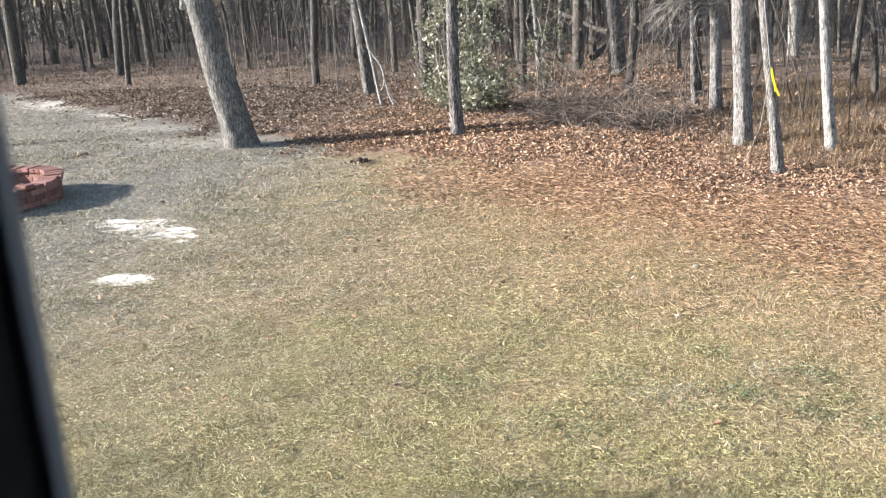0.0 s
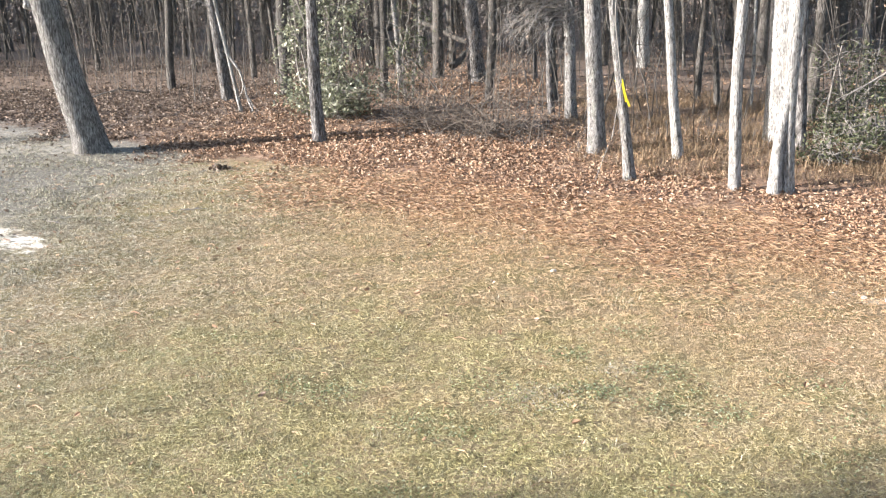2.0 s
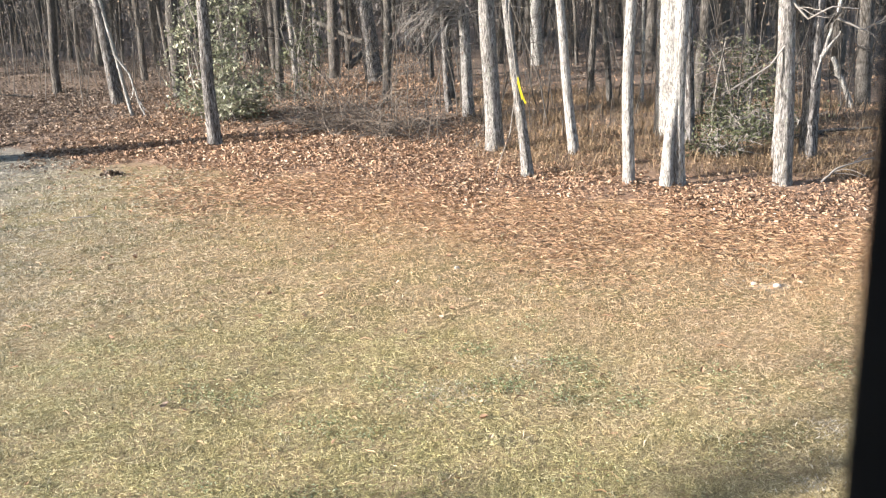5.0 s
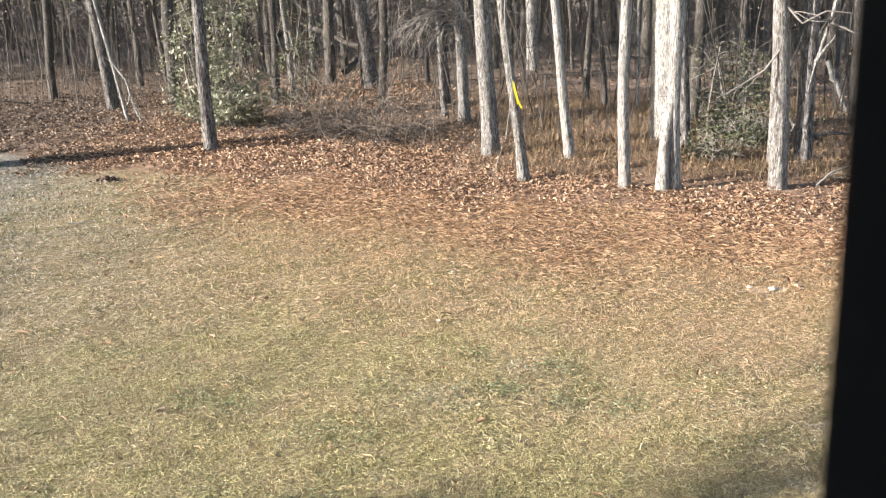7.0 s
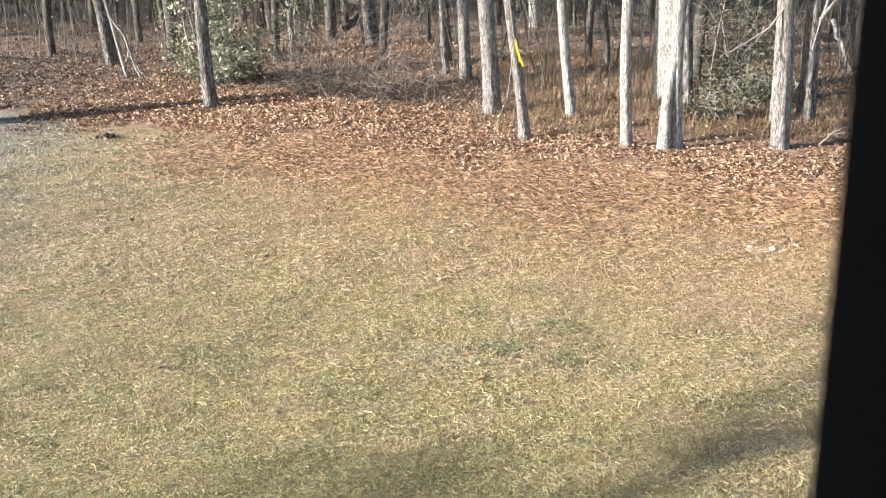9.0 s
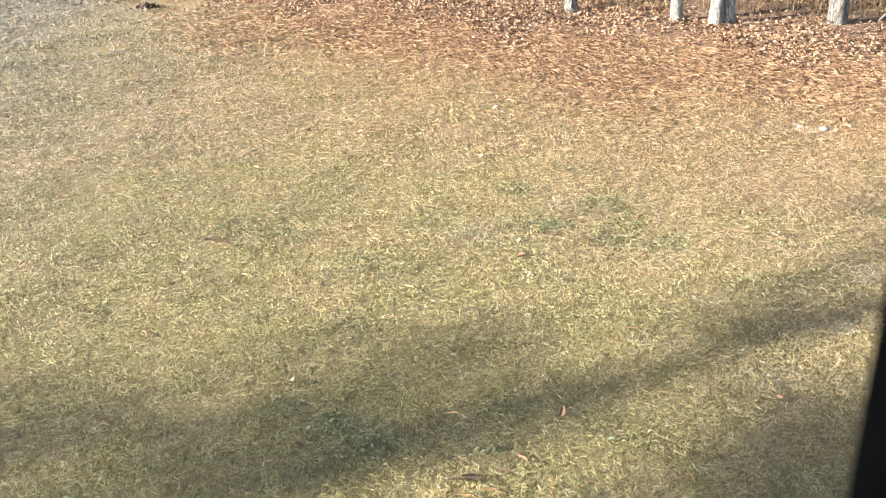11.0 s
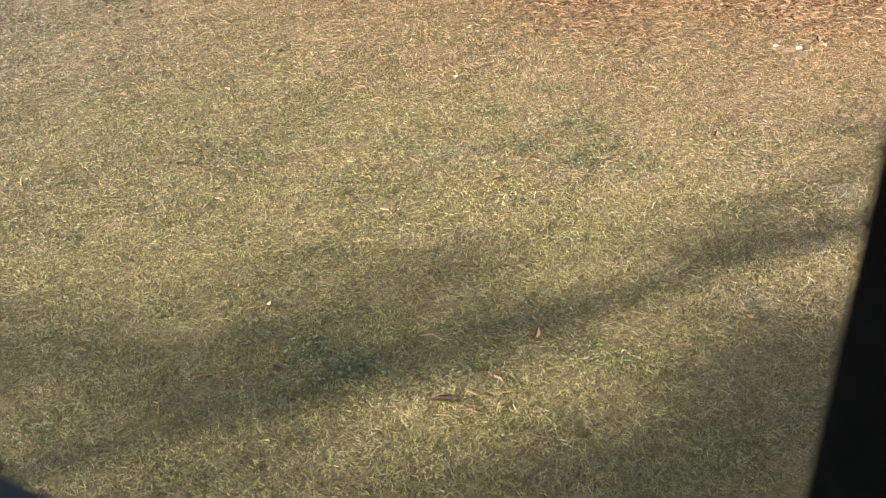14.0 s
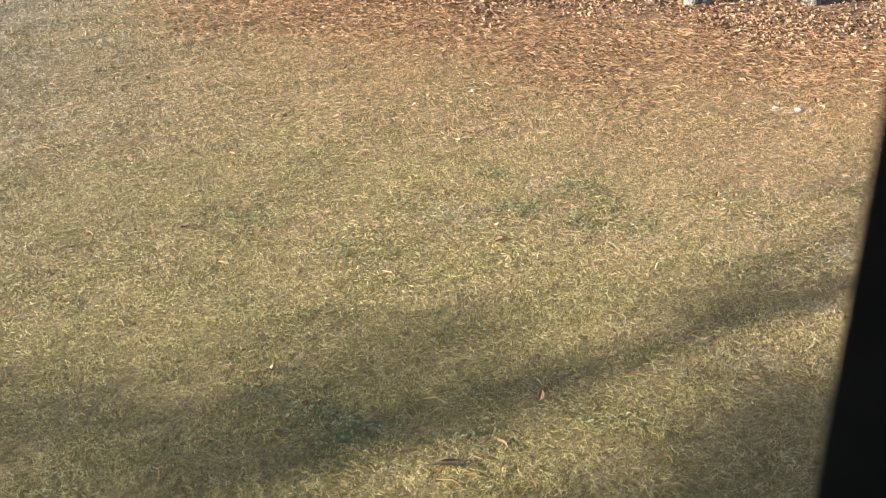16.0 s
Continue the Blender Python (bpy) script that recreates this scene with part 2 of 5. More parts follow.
def grass_material():
    n = Nodes("dry_grass_blades", 0.85, 0.08)
    x, y, z = n.axes()
    mid, big = n.noise(1.5, 4), n.noise(0.5, 3)
    dry = n.ramp(n.island, [(0.0, (0.3, 0.222, 0.135)), (0.25, (0.39, 0.292, 0.176)), (0.5, (0.47, 0.362, 0.214)), (0.75, (0.53, 0.425, 0.265)), (0.93, (0.57, 0.48, 0.325)), (1.0, (0.5, 0.33, 0.18))])
    lush = n.ramp(n.island, [(0.0, (0.2, 0.188, 0.078)), (0.3, (0.3, 0.29, 0.118)), (0.6, (0.4, 0.382, 0.172)), (0.85, (0.48, 0.45, 0.235)), (1.0, (0.55, 0.51, 0.32))])
    grey = n.ramp(n.island, [(0.0, (0.19, 0.172, 0.13)), (0.3, (0.295, 0.271, 0.209)), (0.6, (0.4, 0.372, 0.295)), (0.85, (0.5, 0.472, 0.384)), (1.0, (0.6, 0.57, 0.49))])
    rust = n.ramp(n.island, [(0.0, (0.25, 0.153, 0.086)), (0.4, (0.4, 0.265, 0.15)), (0.8, (0.52, 0.375, 0.225)), (1.0, (0.6, 0.46, 0.31))])
    near = n.span(n.math("ADD", y, n.math("MULTIPLY", mid, 5.0)), 11.5, 7.0)
    c = n.mix(n.math("MULTIPLY", n.math("ADD", near, n.span(big, 0.5, 0.75), True), 0.55), dry, lush)
    c = n.mix(n.math("MULTIPLY", n.span(n.noise(5.5, 3, 0.6), 0.54, 0.66), 0.6), c, lush)
    c = n.mix(n.math("MULTIPLY", n.span(n.noise(4.1, 3, 0.6, n.scaled(n.pos, (-1.0, 1.0, 1.0))), 0.56, 0.68), 0.5), c, rust)
    # blades greyed westward, partly thin lawn, partly haze put into their colour
    west = n.span(n.math("ADD", x, n.math("MULTIPLY", mid, 2.0)), 0.6, -6.2)
    c = n.mix(n.math("MULTIPLY", west, 0.92), c, grey)
    tan = n.ramp(n.island, [(0.0, (0.2, 0.14, 0.095)), (0.25, (0.34, 0.242, 0.16)), (0.5, (0.47, 0.345, 0.225)), (0.8, (0.56, 0.435, 0.3)), (1.0, (0.63, 0.52, 0.39))])
    c = n.mix(n.math("MULTIPLY", n.span(n.math("ADD", x, n.math("MULTIPLY", n.noise(0.9, 3), 6.0)), 3.2, 5.8), 0.8), c, tan)
    c = n.mix(n.math("MULTIPLY", n.span(n.math("ADD", y, n.math("MULTIPLY", mid, 2.0)), 8.6, 6.0), 0.4), c, lush)
    zone = n.math("ADD", n.math("ABSOLUTE", n.math("ADD", n.math("MULTIPLY", x, 0.55), 0.9)), n.math("ABSOLUTE", n.math("SUBTRACT", y, 7.6)))
    c = n.mix(n.math("MULTIPLY", n.span(n.math("ADD", zone, n.math("MULTIPLY", mid, 1.6)), 3.0, 1.2), 0.4), c, lush)
    back = n.math("ADD", beyond_edge(n), n.math("MULTIPLY", mid, 2.0))
    c = n.mix(n.math("MULTIPLY", n.span(back, -5.6, -0.8), n.span(x, -5.0, -0.5)), c, rust)
    # clumps: dead and matted against bleached and dry, a hand's width and smaller
    clump = n.ramp(n.noise(7.5, 5, 0.72), [(0.32, (0.57, 0.55, 0.49)), (0.45, (0.9, 0.89, 0.86)), (0.56, (1.02, 1.02, 1.02)), (0.7, (1.2, 1.2, 1.23))])
    return n.done(n.mix(1.0, c, clump, "MULTIPLY"), 0.1)


def bark_material(name, dark, mid, pale, scale=1.0, lichen=0.0):
    n = Nodes(name, 0.92, 0.12)
    tall = n.scaled(n.pos, (60 * scale, 60 * scale, 11 * scale))
    ridges = n.noise(1.0, 6, 0.7, tall, 0.9)
    plates = n.cells(0.55, tall, "DISTANCE_TO_EDGE")
    h = n.math("ADD", n.math("MULTIPLY", n.math("SUBTRACT", ridges, 0.5), 1.3), n.math("ADD", 0.54, n.math("MULTIPLY", n.span(plates, 0.0, 0.25), 0.04)))
    c = n.ramp(h, [(0.41, dark), (0.54, mid), (0.69, pale)])
    blot = n.noise(2.6, 4, 0.6)
    c = n.mix(n.math("MULTIPLY", n.span(blot, 0.48, 0.68), 0.45), c, tuple(0.62 * v for v in mid))
    if lichen:
        c = n.mix(n.math("MULTIPLY", n.span(n.noise(7, 3, 0.6), 0.58, 0.66), lichen), c, (0.34, 0.38, 0.3))
    n.bump(h, 1.0, 0.035)
    return n.done(c)


def leafy(name, stops, through=0.25, rough=0.6, spec=0.3):
    n = Nodes(name, rough, spec)
    c = n.ramp(n.island, stops)
    c = n.mix(n.math("MULTIPLY", n.span(n.noise(40, 3), 0.45, 0.7), 0.35), c, tuple(0.6 * v for v in stops[len(stops) // 2][1]))
    return n.done(c, through)


def twig_material(name, a, b):
    n = Nodes(name, 0.9, 0.1)
    return n.done(n.mix(n.math("MULTIPLY", n.noise(5, 3), n.island), a, b))


M_GROUND = ground_material()
M_GRASS = grass_material()
M_BARK_PALE = bark_material("pale_grey_bark", (0.09, 0.084, 0.077), (0.29, 0.28, 0.265), (0.52, 0.51, 0.49), 0.8, 0.1)
M_BARK_GREY = bark_material("ridged_grey_bark", (0.055, 0.052, 0.048), (0.185, 0.175, 0.165), (0.4, 0.385, 0.37), 0.9, 0.2)
M_BARK_OAK = bark_material("furrowed_oak_bark", (0.06, 0.056, 0.051), (0.135, 0.128, 0.12), (0.31, 0.3, 0.286), 0.62, 0.15)
M_BARK_PINE = bark_material("brown_grey_pine_bark", (0.032, 0.029, 0.027), (0.105, 0.098, 0.093), (0.32, 0.307, 0.297), 0.68, 0.0)
M_BARK_FAR = bark_material("dull_woodland_bark", (0.04, 0.036, 0.032), (0.09, 0.083, 0.075), (0.18, 0.168, 0.155), 0.7, 0.0)
M_TWIG = twig_material("grey_twigs", (0.17, 0.155, 0.14), (0.36, 0.34, 0.315))
# twigs inside the wood, darkened in colour for the shade they stand in
M_TWIG_DULL = twig_material("dull_brown_twigs", (0.06, 0.054, 0.048), (0.17, 0.157, 0.144))
# far twigs, paler in colour to stand in for haze in the gaps
M_THICKET = twig_material("grey_brown_thicket", (0.15, 0.132, 0.118), (0.34, 0.31, 0.282))
M_BRUSH = twig_material("weathered_brush", (0.1, 0.084, 0.07), (0.3, 0.258, 0.22))
def litter_leaves(name, stops, through):
    """Fallen leaves: rusty under the eastern trees, greyed to the west to paint in a hazy veil."""
    n = Nodes(name, 0.85, 0.08)
    x, y, z = n.axes()
    c = n.ramp(n.island, stops)
    c = n.mix(n.math("MULTIPLY", n.span(n.noise(40, 3), 0.45, 0.7), 0.35), c, tuple(0.6 * v for v in stops[len(stops) // 2][1]))
    grey_leaf = n.ramp(n.island, [(0.0, (0.07, 0.055, 0.045)), (0.5, (0.165, 0.13, 0.105)), (0.9, (0.27, 0.22, 0.182)), (1.0, (0.42, 0.36, 0.31))])
    veil = n.span(n.math("ADD", x, n.math("MULTIPLY", n.noise(0.6, 3), 5.0)), -1.0, -8.0)
    return n.done(n.mix(n.math("MULTIPLY", veil, 0.92), c, grey_leaf), through)


M_LEAF = litter_leaves("fallen_oak_leaves", [(0.0, (0.2, 0.122, 0.082)), (0.3, (0.32, 0.203, 0.135)), (0.65, (0.41, 0.278, 0.187)), (0.9, (0.5, 0.365, 0.255)), (1.0, (0.6, 0.475, 0.36))], 0.2)
M_LEAF_DULL = leafy("withered_leaves", [(0.0, (0.08, 0.058, 0.044)), (0.6, (0.17, 0.122, 0.092)), (1.0, (0.32, 0.25, 0.195))], 0.15)
M_NEEDLE = leafy("fallen_pine_needles", [(0.0, (0.24, 0.135, 0.08)), (0.5, (0.38, 0.232, 0.138)), (1.0, (0.49, 0.345, 0.215))], 0.1)
M_WEED = leafy("green_weed_leaves", [(0.0, (0.13, 0.16, 0.075)), (0.5, (0.27, 0.32, 0.15)), (1.0, (0.55, 0.59, 0.4))], 0.25)
M_TUFT = leafy("olive_grass_tufts", [(0.0, (0.055, 0.055, 0.03)), (0.4, (0.17, 0.16, 0.09)), (0.75, (0.36, 0.33, 0.22)), (1.0, (0.6, 0.55, 0.42))], 0.1)
M_HOLLY = leafy("evergreen_shrub_leaves", [(0.0, (0.065, 0.072, 0.042)), (0.45, (0.175, 0.188, 0.118)), (0.8, (0.3, 0.312, 0.215)), (1.0, (0.5, 0.505, 0.4))], 0.3, 0.45, 0.4)
M_DARKLEAF = leafy("dark_evergreen_leaves", [(0.0, (0.038, 0.046, 0.024)), (0.6, (0.085, 0.096, 0.052)), (1.0, (0.17, 0.18, 0.11))], 0.25, 0.6, 0.2)
M_PINE = leafy("pine_needle_tufts", [(0.0, (0.03, 0.05, 0.018)), (1.0, (0.09, 0.12, 0.045))], 0.2)
M_DRY = leafy("dry_brown_stems", [(0.0, (0.1, 0.07, 0.042)), (0.5, (0.22, 0.152, 0.09)), (1.0, (0.38, 0.28, 0.175))], 0.2)


def plain(name, colour, rough=0.6, spec=0.3, grain=0.12, scale=30):
    n = Nodes(name, rough, spec)
    f = n.noise(scale, 4, 0.65)
    c = n.mix(n.span(f, 0.3, 0.75), tuple(v * (1 - grain) for v in colour), tuple(min(1, v * (1 + grain)) for v in colour))
    n.bump(f, 0.15, 0.004)
    return n.done(c)


M_FRAME = plain("black_window_frame", (0.03, 0.0295, 0.03), 0.95, 0.0)
M_BEAD = plain("grey_window_bead", (0.22, 0.225, 0.25), 0.6, 0.3)
M_CORNER = plain("dark_grey_corner_bead", (0.1, 0.102, 0.112), 0.6, 0.3)
# very pale, so that the unseen room reflects window light onto the frame
M_WALL = plain("plaster", (0.8, 0.78, 0.74), 0.9, 0.1)
M_SIDING = plain("outside_wall_boards", (0.45, 0.43, 0.4), 0.8, 0.2)


# ---- ground ----
def height(x, y):
    # almost level, with a shallow dip in front of the leaning oak and a low bank of leaves behind it
    dip = -0.1 * np.exp(-((x + 6.6) / 2.2) ** 2 - ((y - 17.8) / 1.6) ** 2)
    return (0.014 * np.sin(x * 0.9 + 1.3) * np.sin(y * 0.7) + 0.008 * np.sin(x * 2.3 - y * 1.7)) * smoothstep(2, 5, np.hypot(x, y)) + dip


def build_ground():
    xs = np.unique(np.concatenate([np.linspace(-14, 10, 161), np.linspace(-60, 60, 81), [-900, -400, -150, 150, 400, 900]]))
    ys = np.unique(np.concatenate([np.linspace(1, 26, 169), np.linspace(-40, 90, 87), [-900, -400, -150, 150, 400, 900]]))
    X, Y = np.meshgrid(xs, ys)
    Z = height(X, Y)
    Z += 0.009 * np.sin(X * 5.1 + np.sin(Y * 3.3) * 2) * np.sin(Y * 4.7) * (np.hypot(X, Y) < 60)
    n, m = X.shape
    i = np.arange(n * m).reshape(n, m)
    f = np.stack([i[:-1, :-1], i[:-1, 1:], i[1:, 1:], i[1:, :-1]], -1).reshape(-1, 4)
    ob = new("ground", mesh_of("ground", np.stack([X, Y, Z], -1).reshape(-1, 3), f, M_GROUND, True))
    tagged(ob, "dormant lawn soil with bare sand and a leafy woodland floor", "ground", kind="structure")


build_ground()


def ground_z(x, y):
    return height(x, y) + 0.009 * np.sin(x * 5.1 + np.sin(y * 3.3) * 2) * np.sin(y * 4.7)


def sandiness(x, y):
    s = np.zeros_like(x)
    for cx, cy, turn, a, b, share in SAND:
        co, si = math.cos(radians(turn)), math.sin(radians(turn))
        u, v = ((x - cx) * co + (y - cy) * si) / a, ((y - cy) * co - (x - cx) * si) / b
        s = np.maximum(s, share * (1 - smoothstep(0.75, 1.15, np.hypot(u, v))))
    return s


def scatter(n, y0, y1, spread=0.0):
    """Random places in the wedge of lawn and wood in front of the window."""
    y = np.sqrt(rng.uniform(y0 * y0, y1 * y1, n))
    x = y * rng.uniform(-0.86 - spread, 0.56 + spread, n)
    return x, y


def scatter_round(n):
    """Random places on the rest of the lawn, beside and close under the window's wall."""
    y = rng.uniform(0.6, 9.5, n)
    x = rng.uniform(-9.0, 7.0, n)
    ok = (y < 2.6) | (x < -0.86 * y) | (x > 0.56 * y)
    return x[ok], y[ok]


LATTICE = np.random.default_rng(3).uniform(-1, 1, (64, 64))


def blotch(x, y, size):
    """Smooth random values from -1 to 1, in blots of that size."""
    u, v = np.asarray(x) / size + 100.0, np.asarray(y) / size + 100.0
    i, j = np.floor(u).astype(int), np.floor(v).astype(int)
    a, b = u - i, v - j
    a, b = a * a * (3 - 2 * a), b * b * (3 - 2 * b)
    g = lambda p, q: LATTICE[p % 64, q % 64]
    return (g(i, j) * (1 - a) + g(i + 1, j) * a) * (1 - b) + (g(i, j + 1) * (1 - a) + g(i + 1, j + 1) * a) * b


def patches(x, y):
    return blotch(x, y, 0.9) + 0.6 * blotch(x, y, 0.33)


def blades(x, y, length, width, tilt_lo, tilt_hi, bend):
    """Bent tapering blades: two quads' worth of strip each, as arrays."""
    n = len(x)
    turn = rng.uniform(0, 2 * math.pi, n)
    tilt = np.radians(rng.uniform(tilt_lo, tilt_hi, n))
    out = np.stack([np.cos(turn), np.sin(turn)], -1)
    side = np.stack([-np.sin(turn), np.cos(turn), np.zeros(n)], -1) * (width * 0.5)[:, None]
    base = np.stack([x, y, ground_z(x, y) - 0.004], -1)
    a = np.concatenate([out * np.sin(tilt)[:, None], np.cos(tilt)[:, None]], -1)
    t2 = np.minimum(tilt + bend * rng.uniform(0.2, 1.0, n), 1.85)
    tw = turn + rng.normal(0, 0.5, n)
    b = np.stack([np.cos(tw) * np.sin(t2), np.sin(tw) * np.sin(t2), np.cos(t2)], -1)
    p1 = base + a * (length * 0.5)[:, None]
    p2 = p1 + b * (length * 0.5)[:, None]
    p2[:, 2] = np.maximum(p2[:, 2], base[:, 2] + 0.006)
    v = np.stack([base - side, base + side, p1 - side * 0.8, p1 + side * 0.8, p2], 1).reshape(-1, 3)
    i = np.arange(n)[:, None] * 5
    f = np.concatenate([i + [0, 1, 3], i + [0, 3, 2], i + [2, 3, 4]], 0)
    return v, f


def build_grass():
    vs, fs, k = [], [], 0
    for count, y0, y1, ln, w in ((95000, 2.6, 5.2, 0.036, 0.0034), (125000, 5.2, 8.2, 0.034, 0.0036), (120000, 8.2, 12.5, 0.042, 0.0052), (75000, 12.5, 21.0, 0.058, 0.0095), (50000, 21.0, 29.0, 0.075, 0.014)):
        x, y = scatter(count, y0, y1)
        s = past(x, y) + 0.5 * np.sin(x * 1.9) + 0.3 * np.sin(x * 4.7)
        west = smoothstep(-3.5, -7.5, x)
        tuft = np.clip(0.8 * blotch(x, y, 0.42) + 0.9 * blotch(x, y, 0.17) + 0.5 * blotch(x, y, 0.08), -1.2, 1.2)
        keep = (1 - smoothstep(-1.8, 0.2, s)) * (1 - 0.9 * sandiness(x, y) * (blotch(x, y, 0.3) + 0.6 * blotch(x, y, 0.1) > -0.35)) * (1 - 0.15 * west) * np.clip(0.75 + 0.45 * tuft, 0.25, 1.0)
        ok = rng.uniform(0, 1, count) < keep
        x, y, tuft = x[ok], y[ok], tuft[ok]
        n = len(x)
        length = 0.85 * ln * rng.uniform(0.5, 1.4, n) * (1 + 0.45 * tuft)
        v, f = blades(x, y, length, w * rng.uniform(0.6, 1.2, n), 8, 80, 0.8)
        vs.append(v), fs.append(f + k)
        k += len(v)
    x, y = scatter_round(70000)
    v, f = blades(x, y, rng.uniform(0.02, 0.05, len(x)), rng.uniform(0.002, 0.005, len(x)), 8, 80, 0.8)
    vs.append(v), fs.append(f + k)
    ob = new("lawn_grass", mesh_of("lawn_grass", np.concatenate(vs), np.concatenate(fs), M_GRASS))
    tagged(ob, "short dormant straw-coloured lawn grass with green patches", "grass", kind="stuff")


build_grass()


def build_thatch():
    """Dead strands lying criss-cross over one another."""
    vs, fs, k = [], [], 0
    for count, y0, y1, ln, w in ((120000, 2.6, 5.2, 0.04, 0.0026), (145000, 5.2, 8.2, 0.043, 0.0032), (150000, 8.2, 12.5, 0.056, 0.0046), (90000, 12.5, 21.0, 0.08, 0.007), (50000, 21.0, 29.0, 0.11, 0.011)):
        x, y = scatter(count, y0, y1)
        s = past(x, y) + 0.5 * np.sin(x * 1.9) + 0.3 * np.sin(x * 4.7)
        bare = sandiness(x, y) * (blotch(x, y, 0.3) + 0.6 * blotch(x, y, 0.1) > -0.35)
        ok = rng.uniform(0, 1, count) < (1 - smoothstep(-1.2, 0.6, s)) * (1 - 0.93 * bare)
        x, y = x[ok], y[ok]
        n = len(x)
        turn, rise = rng.uniform(0, 2 * math.pi, n), rng.uniform(-0.28, 0.28, n)
        length, wide = ln * rng.uniform(0.4, 1.4, n), w * rng.uniform(0.6, 1.4, n)
        d = np.stack([np.cos(turn), np.sin(turn), rise], -1) * (length * 0.5)[:, None]
        e = np.stack([-np.sin(turn), np.cos(turn), rng.uniform(-0.8, 0.8, n)], -1) * (wide * 0.5)[:, None]
        c = np.stack([x, y, ground_z(x, y) + np.abs(d[:, 2]) + rng.uniform(0.004, 0.03, n)], -1)
        v = np.stack([c - d * 1.2, c + d + e * 1.25, c + d - e * 1.25], 1).reshape(-1, 3)
        vs.append(v), fs.append(np.arange(n * 3).reshape(-1, 3) + k)
        k += len(v)
    ob = new("grass_thatch", mesh_of("grass_thatch", np.concatenate(vs), np.concatenate(fs), M_GRASS))
    tagged(ob, "dead grass strands lying criss-cross over the lawn", "grass", kind="stuff")


build_thatch()


def build_tufts():
    """Coarser clumps of grass standing out of the lawn."""
    x, y = scatter(5200, 3.0, 20.0, 0.02)
    west = smoothstep(-2.0, -6.5, x)
    keep = (0.22 + 0.78 * west) * (1 - smoothstep(-2.5, -0.3, past(x, y))) * (1 - sandiness(x, y)) * np.clip(0.55 + blotch(x, y, 0.8), 0.05, 1)
    ok = rng.uniform(0, 1, len(x)) < keep
    x, y = np.repeat(x[ok], 26), np.repeat(y[ok], 26)
    n = len(x)
    spread = 0.05 + 0.004 * y
    v, f = blades(x + rng.normal(0, 1, n) * spread, y + rng.normal(0, 1, n) * spread * 0.7, rng.uniform(0.05, 0.11, n), rng.uniform(0.6, 1.2, n) * (0.0035 + 0.0004 * y), 20, 80, 0.9)
    tagged(new("grass_tufts", mesh_of("grass_tufts", v, f, M_TUFT)), "coarse olive-grey grass tufts in the thin lawn", "grass", kind="stuff")


build_tufts()

# outline of half an oak leaf, along its midrib: place, half width
LOBES = [(0.0, 0.02), (0.35, 0.3), (0.68, 0.36), (1.0, 0.0)]
PLAIN = [(0.0, 0.02), (0.52, 0.4), (1.0, 0.0)]


def leaf_shape(outline):
    mid = [(a - 0.5, 0.0, 0.0) for a, _ in outline]
    v = mid + [(a - 0.5, h, 0.0) for a, h in outline[1:-1]] + [(a - 0.5, -h, 0.0) for a, h in outline[1:-1]]
    m, f = len(outline), []
    k = m - 2
    for s, flip in ((m, False), (m + k, True)):
        quads = [(0, 1, s)] + [(i, i + 1, s + i, s + i - 1) for i in range(1, m - 2)] + [(m - 2, m - 1, s + k - 1)]
        for q in quads:
            f += [q] if len(q) == 3 else [(q[0], q[1], q[2]), (q[0], q[2], q[3])]
    return np.array(v), np.array(f)


def flat_leaves(x, y, z, size, tilt, outline=LOBES):
    tv, tf = leaf_shape(outline)
    n = len(x)
    curl, fold = rng.uniform(-0.5, 1.1, n), rng.uniform(-0.2, 0.9, n)
    P = np.repeat(tv[None], n, 0)
    P[:, :, 1] *= rng.uniform(0.8, 1.35, n)[:, None]
    P[:, :, 2] = curl[:, None] * P[:, :, 0] ** 2 + fold[:, None] * np.abs(P[:, :, 1]) * 0.7
    P *= size[:, None, None]
    turn, ta, tb = rng.uniform(0, 2 * math.pi, n), rng.normal(0, tilt, n), rng.normal(0, tilt, n)
    ca, sa, cb, sb, cc, sc = np.cos(ta)[:, None], np.sin(ta)[:, None], np.cos(tb)[:, None], np.sin(tb)[:, None], np.cos(turn)[:, None], np.sin(turn)[:, None]
    X, Y, Z = P[..., 0], P[..., 1], P[..., 2]
    Y, Z = Y * ca - Z * sa, Y * sa + Z * ca
    X, Z = X * cb + Z * sb, Z * cb - X * sb
    X, Y = X * cc - Y * sc, X * sc + Y * cc
    Z = Z - Z.min(1, keepdims=True)
    V = np.stack([X + x[:, None], Y + y[:, None], Z + z[:, None]], -1).reshape(-1, 3)
    F = (tf[None] + (np.arange(n) * len(tv))[:, None, None]).reshape(-1, 3)
    return V, F


